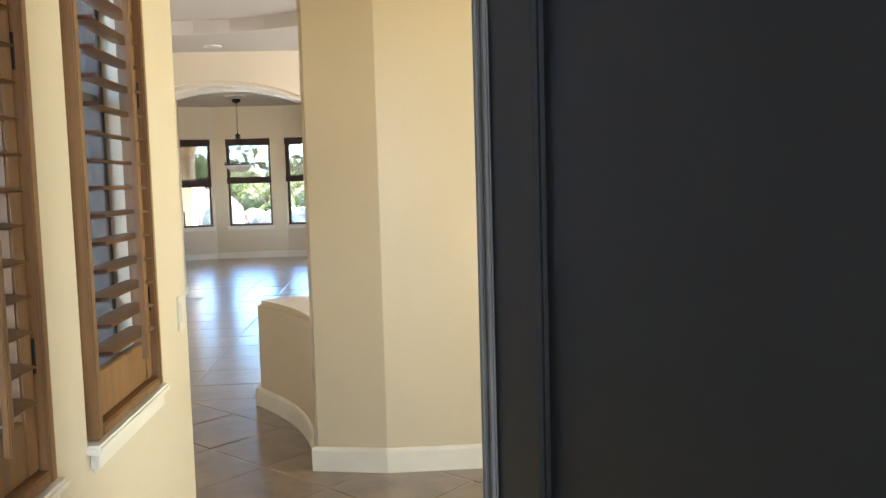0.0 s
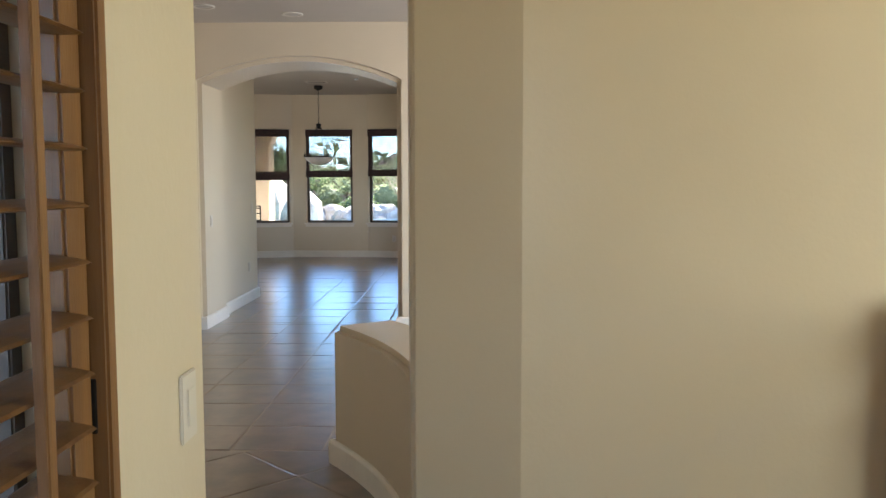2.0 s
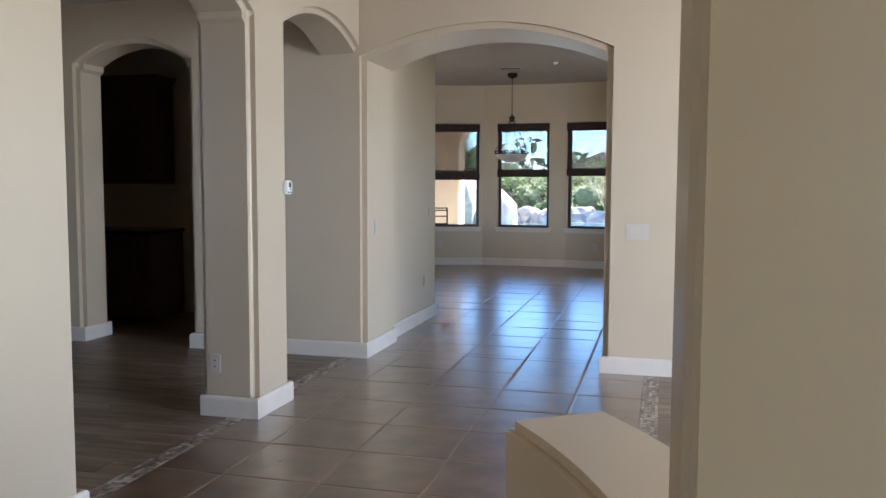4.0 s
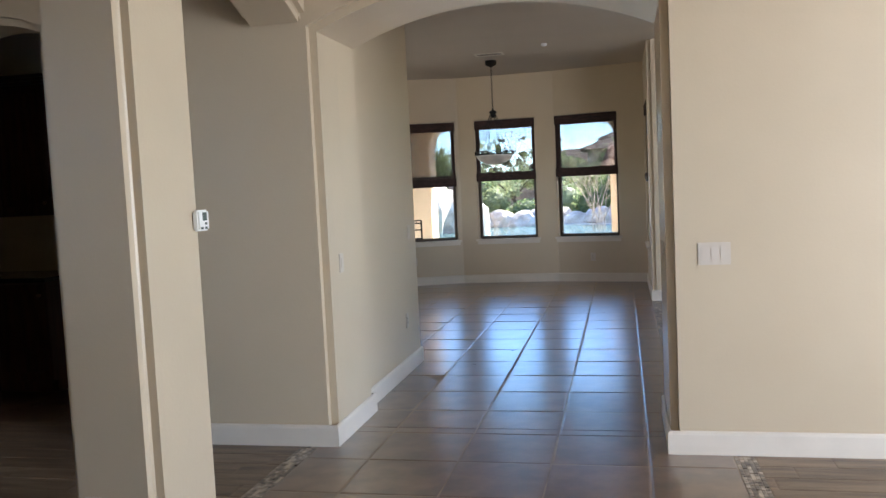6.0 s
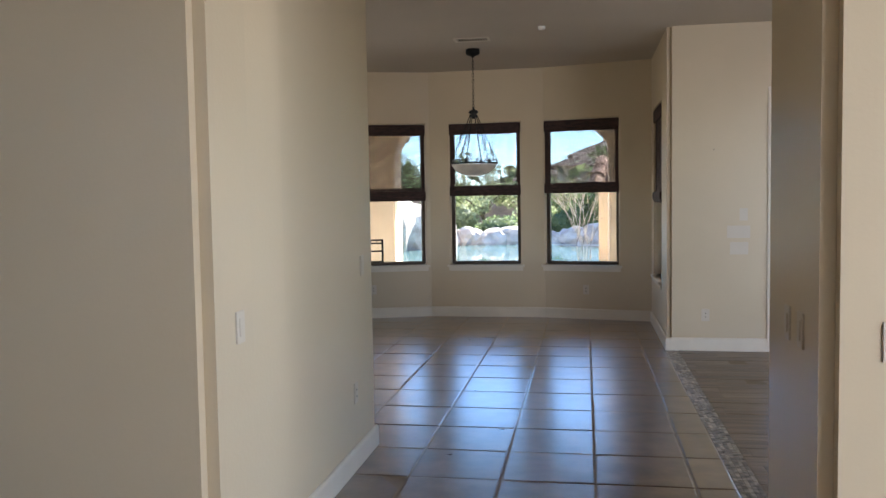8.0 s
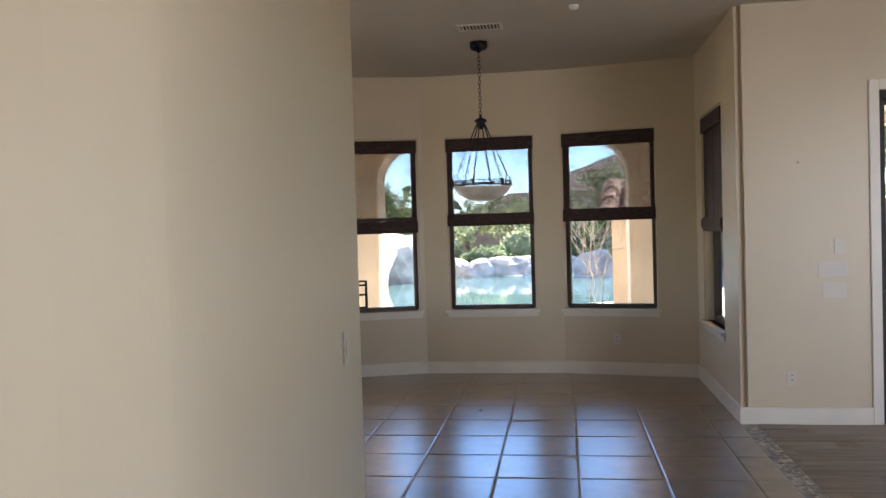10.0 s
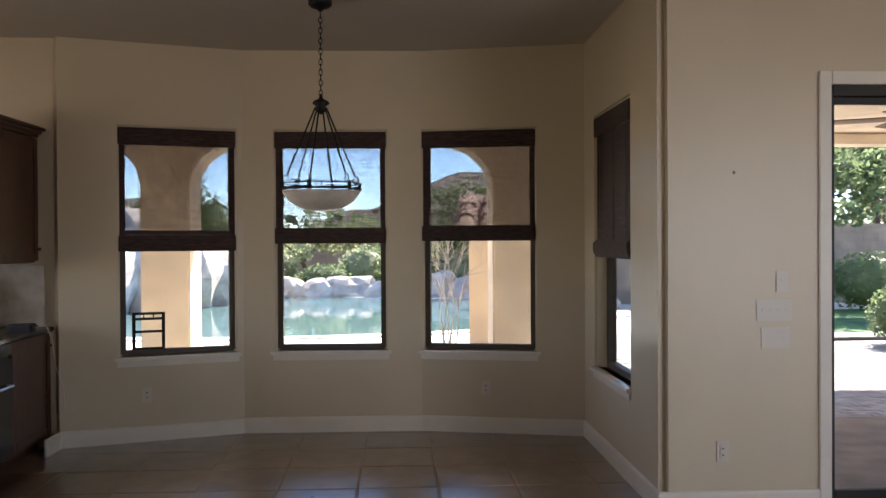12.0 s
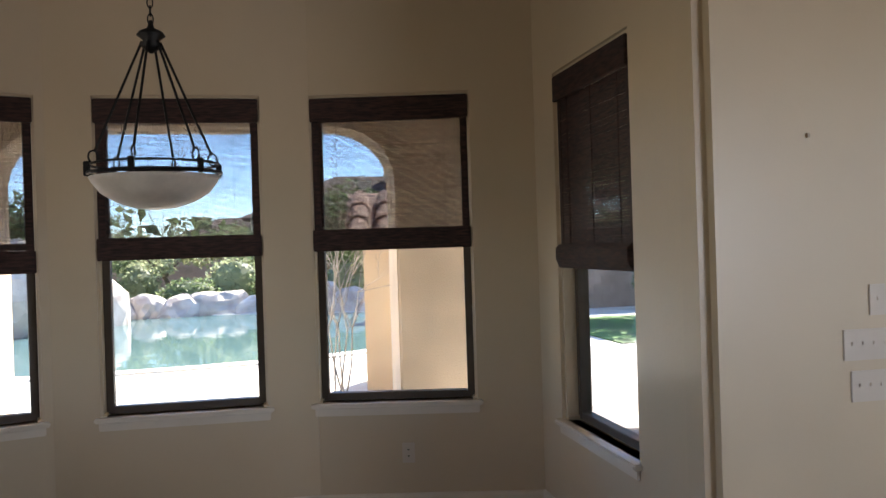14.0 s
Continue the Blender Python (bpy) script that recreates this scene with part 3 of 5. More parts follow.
baseboard([(EAST, NIB_Y), (2.13, NIB_Y)])


# ---- curved half wall ----
def pony_wall():
    pts = []
    n = 14
    for k in range(n + 1):
        t = k / n
        p0, p1, p2 = Vector((-0.45, 4.80)), Vector((-0.52, 5.42)), Vector((-0.925, 5.965))
        pts.append((1 - t) ** 2 * p0 + 2 * t * (1 - t) * p1 + t * t * p2)
    inner = []
    for i, p in enumerate(pts):
        d = (pts[min(i + 1, n)] - pts[max(i - 1, 0)]).normalized()
        inner.append(p + Vector((d.y, -d.x)) * 0.36)
    loop = [(p.x, p.y) for p in pts] + [(p.x, p.y) for p in inner[::-1]]
    bm = extrude_outline(loop, 0.712, lambda u, v, d: (u, v, d), 0.0)
    es = [e for e in bm.edges if all(v.co.z > 0.7 for v in e.verts) or (e.calc_face_angle(0) > radians(60) and abs(e.verts[0].co.z - e.verts[1].co.z) > 0.5)]
    bmesh.ops.bevel(bm, geom=[e for e in es if len(e.link_faces) == 2 and e.calc_face_angle(0) > radians(40)], offset=0.03, segments=4, affect="EDGES", clamp_overlap=True)
    structure("wall_low_curved", bm, WALL, "low curved cream half wall with rounded cap", "half wall", True)
    baseboard([(p.x, p.y) for p in pts][0:] + [(inner[-1].x, inner[-1].y)], "curved cream baseboard of the half wall")


pony_wall()


# ---- shutters ----
def shutter(y0, y1, rod_at):
    z0, z1, x = 0.90, 2.45, HALL_X
    t = thing("plantation_shutter", (x, (y0 + y1) / 2, z0), "honey-stained wooden plantation shutter with open louvres in the window", "shutter", "hall shutters")
    w = (y1 - y0) / 2
    h = z1 - z0
    f = 0.028
    for name, a in (("frame_stile", (-0.05, 0.022, -w, -w + f, 0, h)), ("frame_stile", (-0.05, 0.022, w - f, w, 0, h)), ("frame_rail", (-0.05, 0.022, -w + f, w - f, h - f, h)), ("frame_rail", (-0.05, 0.022, -w + f, w - f, 0, f))):
        part(name, boxed(*a, bevel=0.004), SHUTTER, t)
    p = 0.055
    a, b = -w + f + 0.003, w - f - 0.003
    panel = part("panel", boxed(-0.026, 0.002, a, a + p, f + 0.003, h - f - 0.003, bevel=0.004), SHUTTER, t, "shutter panel stile")
    part("panel_stile", boxed(-0.026, 0.002, b - p, b, f + 0.003, h - f - 0.003, bevel=0.004), SHUTTER, t)
    part("bottom_rail", boxed(-0.024, 0.0, a + p, b - p, f + 0.003, f + 0.115, bevel=0.003), SHUTTER, t)
    part("top_rail", boxed(-0.024, 0.0, a + p, b - p, h - f - 0.10, h - f - 0.003, bevel=0.003), SHUTTER, t)
    lo, hi, pitch = f + 0.115 + 0.040, h - f - 0.12, 0.0655
    k = 0
    zz = lo
    tilt = radians(5)
    while zz < hi:
        bm = bmesh.new()
        prof = [(0.038 * math.cos(q), 0.0048 * math.sin(q)) for q in [2 * math.pi * i / 12 for i in range(12)]]
        ra = [bm.verts.new((-0.005 + u * math.cos(tilt) + v * math.sin(tilt), a + p + 0.002, zz - u * math.sin(tilt) + v * math.cos(tilt))) for u, v in prof]
        rb = [bm.verts.new((q.co.x, b - p - 0.002, q.co.z)) for q in ra]
        for i in range(12):
            bm.faces.new((ra[i], ra[(i + 1) % 12], rb[(i + 1) % 12], rb[i]))
        bm.faces.new(ra)
        bm.faces.new(rb[::-1])
        lv = part("louvre", bm, SHUTTER, t, smooth=False)
        # thin dark wood strip stands in for the shade on the louvre's near end
        part("end_cap", boxed(-0.012, 0.034, a + p + 0.0005, a + p + 0.0035, zz - 0.006, zz + 0.004, bevel=0.001), CABINET, lv, "louvre end with its shade put into dark wood")
        zz += pitch
        k += 1
    rb_y = a + p + (b - a - 2 * p) * rod_at
    part("tilt_rod", boxed(0.036, 0.050, rb_y - 0.009, rb_y + 0.009, lo - 0.06, hi, bevel=0.002), SHUTTER, t)
    for hz in (0.22, 0.80, 1.36):
        part("hinge", boxed(-0.004, 0.006, b + 0.0005, b + 0.006, hz, hz + 0.07, bevel=0.001), IRON, t, "dark metal hinge")
    s = thing("window_sill", (x, (y0 + y1) / 2, 0.885), "cream painted moulded sill under the shutter", "sill", kind="structure")
    part("sill_board", boxed(-0.10, 0.034, -w - 0.03, w + 0.03, -0.012, 0.010, bevel=0.006), TRIM, s)
    part("apron", boxed(0.001, 0.020, -w - 0.015, w + 0.015, -0.055, -0.012, bevel=0.007), TRIM, s)
    wn_ = thing("window_hall", (x - 0.13, (y0 + y1) / 2, z0), "dark framed hall window behind the shutter", "window", kind="structure")
    for q in ((-0.03, 0.03, -w, -w + 0.03, 0, h), (-0.03, 0.03, w - 0.03, w, 0, h), (-0.03, 0.03, -w + 0.03, w - 0.03, 0, 0.03), (-0.03, 0.03, -w + 0.03, w - 0.03, h - 0.03, h), (-0.022, 0.022, -w + 0.03, w - 0.03, h * 0.52, h * 0.52 + 0.03), (-0.012, 0.012, 0.05, 0.07, 0.03, h * 0.52)):
        part("window_frame", boxed(*q, bevel=0.003), WINFRAME, wn_)
    pane = part("pane", boxed(-0.003, 0.003, -w + 0.03, w - 0.03, 0.03, h - 0.03), GLASS, wn_)
    pane.visible_shadow = False


shutter(*SH[1], 0.62)
shutter(*SH[0], 0.62)


# ---- front door leaf, standing open ----
def front_door():
    a = math.degrees(math.atan2(1.30 - 0.45, 0.088 - 0.31))
    d = thing("front_door", (0.31, 0.45, 0.012), "dark bronze painted front door standing open", "door", turn=a)
    L = 0.90
    part("leaf", boxed(0, L, -0.022, 0.022, 0, 2.40, bevel=0.004), DOORPAINT, d)
    for s in (1, -1):
        for u0, u1, z0, z1 in ((0.14, 0.76, 0.22, 0.95), (0.14, 0.76, 1.10, 2.24)):
            for q in ((u0, u1, z0, z0 + 0.03), (u0, u1, z1 - 0.03, z1), (u0, u0 + 0.03, z0 + 0.03, z1 - 0.03), (u1 - 0.03, u1, z0 + 0.03, z1 - 0.03)):
                y0, y1 = sorted((s * 0.021, s * 0.034))
                part("moulding", boxed(q[0], q[1], y0, y1, q[2], q[3], bevel=0.005), DOORPAINT, d)
    for u in (0.868, 0.892):
        part("edge_bead", boxed(u - 0.006, u + 0.006, 0.021, 0.028, 0.0, 2.40, bevel=0.003), STRIP, d, "grey weather strip")
    part("leaf_edge", boxed(L + 0.0005, L + 0.006, -0.02, 0.02, 0.002, 2.398, bevel=0.002), STRIP, d, "grey leaf edge")
    handle = part("door_handle", turned([(0.026, 0), (0.026, 0.008), (0.010, 0.012), (0.010, 0.05)], 16), BRASS, d, "dark brass lever handle", True)
    handle.matrix_basis = pose(L - 0.07, -0.022, 1.0, 90, 0, 0)
    part("lever", tube(bmesh.new(), [(0, 0, 0.045), (-0.05, 0, 0.05), (-0.11, 0, 0.045)], 0.009), BRASS, handle)


front_door()


# ---- stair guard ----
def stair_guard():
    t = thing("stair_railing", (1.212, 4.47, 0), "red-brown wooden stair railing with black iron scroll balusters", "railing")
    newel = part("newel_post", boxed(-0.038, 0.038, -0.038, 0.038, 0.0, 1.0, bevel=0.005), NEWEL, t)
    part("newel_cap", boxed(-0.053, 0.053, -0.053, 0.053, 1.0, 1.022, bevel=0.006), NEWEL, newel)
    bm = bmesh.new()
    bmesh.ops.create_cone(bm, cap_ends=True, segments=4, radius1=0.068, radius2=0.01, depth=0.02, matrix=Matrix.Translation((0, 0, 1.032)) @ Matrix.Rotation(radians(45), 4, "Z"))
    part("newel_cap_top", bm, NEWEL, newel)
    part("handrail", boxed(-0.032, 0.032, -2.2, -0.038, 0.885, 0.935, bevel=0.014, segments=3), NEWEL, t)
    part("bottom_rail", boxed(-0.05, 0.05, -2.2, -0.038, 0.0, 0.05, bevel=0.006), NEWEL, t)
    part("end_post", boxed(-0.047, 0.047, -2.294, -2.2, 0.0, 1.02, bevel=0.005), NEWEL, t)
    k, y = 0, -0.155
    while y > -2.15:
        if k % 3 == 0:
            b = part("scroll_baluster", tube(bmesh.new(), [(0, y, 0.05), (0, y, 0.17)], 0.007), IRON, t)
            part("bar_top", tube(bmesh.new(), [(0, y, 0.77), (0, y, 0.885)], 0.007), IRON, b)
            for s in (1, -1):
                for zc, f in ((0.62, 1), (0.32, -1)):
                    pts = []
                    for i in range(34):
                        q = i / 33
                        ang = q * 3.6 * math.pi
                        r = 0.075 * (1 - q) ** 0.8 + 0.006
                        pts.append((0, y + s * (0.075 - r * math.cos(ang)) * 0.9 - s * 0.005, zc + f * (r * math.sin(ang))))
                    pts.insert(0, (0, y + s * 0.0, 0.47))
                    part("scroll", tube(bmesh.new(), pts, 0.006, 6), IRON, b)
            part("collar", boxed(-0.014, 0.014, y - 0.03, y + 0.03, 0.445, 0.495, bevel=0.004), IRON, b)
            for z in (0.17, 0.77):
                part("knuckle", boxed(-0.012, 0.012, y - 0.012, y + 0.012, z - 0.014, z + 0.014, bevel=0.004), IRON, b)
            y -= 0.15
        else:
            b = part("baluster", boxed(-0.0065, 0.0065, y - 0.0065, y + 0.0065, 0.05, 0.885), IRON, t)
            part("knuckle", boxed(-0.013, 0.013, y - 0.013, y + 0.013, 0.45, 0.49, bevel=0.004), IRON, b)
            y -= 0.12
        k += 1


stair_guard()


# ---- switches and outlets; the plate's face looks along its own -y ----
def plate(at, turn, gangs, label, kind="rocker", category="switch"):
    w = 0.045 + 0.046 * (gangs - 1) + 0.027
    t = thing({"outlet": "wall_outlet"}.get(kind, "light_switch"), at, label, category, turn=turn)
    part("cover_plate", boxed(-w / 2, w / 2, -0.006, 0.001, -0.058, 0.058, bevel=0.0025), PLASTIC, t)
    for g in range(gangs):
        x = (g - (gangs - 1) / 2) * 0.046
        if kind == "rocker":
            part("rocker", boxed(x - 0.0165, x + 0.0165, -0.0095, -0.005, -0.033, 0.033, bevel=0.002), PLASTIC, t)
        elif kind == "toggle":
            part("toggle_lever", boxed(x - 0.005, x + 0.005, -0.011, -0.005, -0.003, 0.012, bevel=0.002), PLASTIC, t)
        else:
            part("socket", boxed(x - 0.0165, x + 0.0165, -0.0085, -0.005, -0.033, 0.033, bevel=0.002), PLASTIC, t)
            for z in (-0.018, 0.018):
                part("slot", boxed(x - 0.006, x + 0.006, -0.0092, -0.0083, z - 0.004, z + 0.004), SCREEN, t)
    return t


plate((HALL_X, 3.19, 1.06), 90, 1, "cream single rocker switch on the hall wall")
plate((-0.65, ARCH_Y0, 1.065), 0, 3, "cream triple rocker switch on the arch wall")
plate((-0.89, 10.05, 1.06), 270, 1, "cream rocker switch inside the arch")
plate((-0.89, 10.22, 1.06), 270, 1, "cream rocker switch inside the arch")
plate((-2.77, 10.05, 1.05), 90, 1, "cream rocker switch inside the arch reveal")
plate((-2.83, 11.9, 1.12), 90, 1, "cream switch near the end of the kitchen wall")
plate((-2.83, 11.72, 0.42), 90, 1, "cream outlet low on the kitchen wall", "outlet", "outlet")
plate((-0.13, NIB_Y, 1.14), 0, 4, "cream four-gang switch beside the patio door", "toggle")
plate((-0.125, NIB_Y, 0.985), 0, 3, "cream three-gang switch below the other", "toggle")
plate((-0.085, NIB_Y, 1.305), 0, 1, "small cream toggle switch above the others", "toggle")
plate((-0.43, NIB_Y, 0.345), 0, 1, "cream outlet near the floor", "outlet", "outlet")
plate((-3.07, 8.0, 0.325), 0, 1, "cream outlet low on the arcade column", "outlet", "outlet")
for k, u in ((0, 0.62), (2, 0.52)):
    a, d, nrm, u0, u1 = BAYWIN[k]
    p = a + d * u
    plate((p.x, p.y, 0.36), math.degrees(math.atan2(d.y, d.x)), 1, "cream outlet below the bay window", "outlet", "outlet")


def thermostat():
    t = thing("thermostat", (ARC_X0, 8.425, 1.385), "white wall thermostat with a small display on the column", "thermostat", turn=90)
    part("body", boxed(-0.045, 0.045, -0.03, 0.001, -0.042, 0.044, bevel=0.008), WHITEPLASTIC, t)
    part("display", boxed(-0.012, 0.022, -0.0315, -0.029, 0.0, 0.034), SCREEN, t, "grey display")
    for x, z in ((-0.02, -0.03), (0.012, -0.03), (0.012, -0.012)):
        part("button", boxed(x - 0.008, x + 0.008, -0.033, -0.029, z - 0.005, z + 0.005, bevel=0.001), SCREEN, t)


thermostat()
nail = thing("wall_hook", (-0.36, NIB_Y, 1.92), "tiny tan hook in the bare beige wall", "hook")
part("pin", boxed(-0.006, 0.006, -0.014, 0.001, -0.008, 0.008, bevel=0.002), BACKSPLASH, nail)


# ---- bay windows and shades ----
def window_unit(name, a, d, nrm, u0, u1, z0, z1, shade_low, label, dense=False, depth=0.16):
    """A framed window in a wall that runs along d, the outside lying along nrm."""
    m = Matrix(((d.x, nrm.x, 0, a.x + d.x * u0), (d.y, nrm.y, 0, a.y + d.y * u0), (0, 0, 1, z0), (0, 0, 0, 1)))
    w, h = u1 - u0, z1 - z0
    t = thing(name, (0, 0, 0), label, "window", kind="structure")
    t.matrix_world = m
    f, y0, y1 = 0.042, 0.085, 0.15
    for q in ((0, f, 0, h), (w - f, w, 0, h), (f, w - f, 0, f), (f, w - f, h - f, h)):
        part("window_frame", boxed(q[0], q[1], y0, y1, q[2], q[3], bevel=0.004), WINFRAME, t)
    part("meeting_rail", boxed(f, w - f, y0 + 0.01, y1 - 0.01, h * 0.53, h * 0.53 + 0.035, bevel=0.003), WINFRAME, t)
    for q in ((f, h * 0.53 - 0.0), (h * 0.53 + 0.035, h - f)):
        g = part("pane", boxed(f - 0.004, w - f + 0.004, 0.118, 0.124, q[0], q[1]), GLASS, t)
        g.visible_shadow = False
    part("window_sill", boxed(-0.045, w + 0.045, -0.04, 0.085, -0.028, 0.0, bevel=0.007), TRIM, t, "cream painted sill")
    part("apron", boxed(-0.025, w + 0.025, -0.014, -0.0005, -0.075, -0.028, bevel=0.005), TRIM, t)
    s = thing("roman_shade", (0, 0, 0), "dark brown woven roman shade drawn half down" if not dense else "dark brown woven roman shade hanging in the side window", "shade", "nook shades")
    s.matrix_world = m
    top, low = h - 0.006, shade_low - z0
    sw0, sw1 = -0.008, w + 0.004
    part("valance", boxed(sw0, sw1, -0.008, 0.012, top - 0.135, top, bevel=0.004), BLIND, s)
    part("headrail", boxed(0.01, w - 0.01, 0.014, 0.05, top - 0.035, top, bevel=0.003), CABINET, s)
    bm = bmesh.new()
    z = low + 0.10
    pitch = 0.0065 if dense else 0.0031
    sh = 0.0062 if dense else 0.0023
    while z < top - 0.12:
        dy = random.uniform(-0.0015, 0.0015)
        jz = random.uniform(-0.0002, 0.0002)
        box(bm, 0.008, w - 0.010, 0.020 + dy, 0.0225 + dy, z + jz, z + jz + sh * random.uniform(0.96, 1.04))
        z += pitch
    tagged(part("woven_slats", bm, BLIND, s), kind="stuff")
    for x in (0.14, w / 2, w - 0.14):
        part("cord", tube(bmesh.new(), [(x, 0.0175, low + 0.1), (x, 0.0175, top - 0.1)], 0.0016, 5), BLIND, s)
    for e0, e1 in ((0.0, 0.040), (w - 0.042, w - 0.002)):
        part("edge_band", boxed(e0, e1, 0.0165, 0.0195, low + 0.05, top - 0.1), BLIND, s, "dark cloth edge band")
    lift = 0.012
    bm = bmesh.new()
    for k in range(4):
        box(bm, sw0 + 0.002 * k, sw1 - 0.002 * k, -0.012 - 0.006 * k + 0.012, 0.002 + 0.006 + 0.012 - 0.004 * k, low + lift * k, low + 0.125 - lift * 0.4 * k, bevel=0.004)
    part("folded_hem", bm, BLIND, s)
    return m


for k, (a, d, nrm, u0, u1) in enumerate(BAYWIN):
    window_unit("window_%d" % (k + 1), a, d, nrm, u0, u1, 0.66, 2.44, (1.475, 1.53, 1.545)[k], "bronze framed nook window with garden view")
window_unit("window_4", Vector((NIB_X, 0)), Vector((0, -1)), Vector((1, 0)), -17.02, -16.10, 0.60, 2.45, 1.42, "bronze framed side window of the nook", True)


# ---- rack on the sill ----
def sill_rack():
    t = thing("metal_rack", (-4.222, 17.56, 0.703), "small black metal rack standing on the window frame", "rack", turn=17.5)
    for x in (-0.11, 0.11):
        part("upright", boxed(x - 0.013, x + 0.013, -0.008, 0.008, 0, 0.29, bevel=0.002), IRON, t)
    for z in (0.006, 0.14, 0.24, 0.282):
        part("crossbar", boxed(-0.102, 0.102, -0.006, 0.006, z - 0.010, z + 0.010, bevel=0.002), IRON, t)
    for x in (-0.036, 0.036):
        part("short_bar", boxed(x - 0.005, x + 0.005, -0.005, 0.005, 0.248, 0.274), IRON, t)
    for x in (-0.11, 0.11):
        part("foot", boxed(x - 0.008, x + 0.008, -0.03, 0.03, 0, 0.012, bevel=0.002), IRON, t)


sill_rack()


# ---- pendant ----
def pendant():
    t = thing("pendant_light", (-2.737, 16.21, 3.05), "black iron pendant lamp with a frosted glass bowl on a chain", "pendant light")
    part("canopy", turned([(0.075, HIGH - 3.05), (0.075, -0.008), (0.06, -0.022), (0.025, -0.034), (0.008, -0.05)], 24), IRON, t, "black ceiling canopy", True)
    z, k = -0.05, 0
    while z > -0.60:
        pts = [(0.011 * math.cos(q) if k % 2 else 0, 0 if k % 2 else 0.011 * math.cos(q), z - 0.02 + 0.022 * math.sin(q)) for q in [2 * math.pi * i / 10 for i in range(10)]]
        part("chain_link", tube(bmesh.new(), pts, 0.0028, 5, True), IRON, t)
        z -= 0.033
        k += 1
    part("hub", turned([(0.006, -0.57), (0.014, -0.60), (0.045, -0.615), (0.055, -0.63), (0.03, -0.65), (0.045, -0.67), (0.02, -0.69), (0.006, -0.70)], 20), IRON, t, "", True)
    R, zr = 0.25, -1.175
    ring = part("ring", tube(bmesh.new(), [(R * math.cos(2 * math.pi * i / 40), R * math.sin(2 * math.pi * i / 40), zr) for i in range(40)], 0.008, 6, True), IRON, t)
    part("upper_ring", tube(bmesh.new(), [((R - 0.01) * math.cos(2 * math.pi * i / 40), (R - 0.01) * math.sin(2 * math.pi * i / 40), zr + 0.035) for i in range(40)], 0.005, 6, True), IRON, ring)
    for i in range(6):
        q = 2 * math.pi * (i + 0.3) / 6
        c, s = math.cos(q), math.sin(q)
        part("hanger_rod", tube(bmesh.new(), [(0.035 * c, 0.035 * s, -0.655), ((R - 0.03) * c, (R - 0.03) * s, zr + 0.085)], 0.0055, 6), IRON, t)
        part("eye_ring", tube(bmesh.new(), [((R - 0.024 + 0.018 * math.cos(a)) * c, (R - 0.024 + 0.018 * math.cos(a)) * s, zr + 0.062 + 0.024 * math.sin(a)) for a in [2 * math.pi * j / 12 for j in range(12)]], 0.004, 5, True), IRON, t)
        part("clip", boxed(-0.012, 0.012, -0.01, 0.01, zr - 0.012, zr + 0.045, bevel=0.003, m=Matrix.Translation((R * c, R * s, 0))), IRON, t)
    prof = [(R - 0.004, zr - 0.012), (R - 0.012, zr - 0.03), (R * 0.82, zr - 0.075), (R * 0.58, zr - 0.112), (R * 0.30, zr - 0.135), (0.004, zr - 0.142), (0.004, zr - 0.136), (R * 0.29, zr - 0.129), (R * 0.56, zr - 0.106), (R * 0.79, zr - 0.07), (R - 0.02, zr - 0.028), (R - 0.012, zr - 0.012)]
    bm = bmesh.new()
    rings = [[bm.verts.new((r * math.cos(2 * math.pi * k / 36), r * math.sin(2 * math.pi * k / 36), z)) for k in range(36)] for r, z in prof]
    for a, b in zip(rings, rings[1:] + rings[:1]):
        for k in range(36):
            bm.faces.new((a[k], a[(k + 1) % 36], b[(k + 1) % 36], b[k]))
    part("glass_bowl", bm, BOWL, t, "frosted glass bowl", True)


pendant()


# ---- ceiling fittings ----
def ceiling_vent():
    t = thing("ceiling_vent", (-2.67, 15.66, HIGH), "cream louvred air vent in the ceiling", "vent")
    part("backing", boxed(-0.15, 0.15, -0.07, 0.07, -0.003, 0.001), SCREEN, t)
    for q in ((-0.18, 0.18, -0.10, -0.07), (-0.18, 0.18, 0.07, 0.10), (-0.18, -0.15, -0.07, 0.07), (0.15, 0.18, -0.07, 0.07)):
        part("frame", boxed(q[0], q[1], q[2], q[3], -0.008, 0.0005, bevel=0.002), TRIM, t)
    for k in range(11):
        x = -0.135 + k * 0.027
        part("slat", boxed(-0.009, 0.009, -0.07, 0.07, -0.001, 0.001, m=Matrix.Translation((x, 0, -0.007)) @ Matrix.Rotation(radians(35), 4, "Y")), TRIM, t)


ceiling_vent()


def detector(at, r, label):
    t = thing("smoke_detector", at, label, "detector")
    part("body", turned([(r, 0.001), (r, -0.012), (r * 0.85, -0.028), (r * 0.3, -0.034)], 24), WHITEPLASTIC, t, "", True)


detector((-1.95, 15.2, HIGH), 0.035, "small white sprinkler cover on the ceiling")


def recessed(at):
    t = thing("recessed_light", at, "round recessed ceiling light, switched off", "recessed light")
    prof = [(0.10, 0.0), (0.10, -0.006), (0.075, -0.008), (0.068, 0.0)]
    part("trim_ring", turned(prof, 28), TRIM, t, "", True)
    part("lens", turned([(0.066, -0.001), (0.06, -0.004), (0.02, -0.007)], 24), BOWL, t, "", True)


recessed((-1.80, 9.43, LOW))
recessed((-2.50, 9.08, LOW))


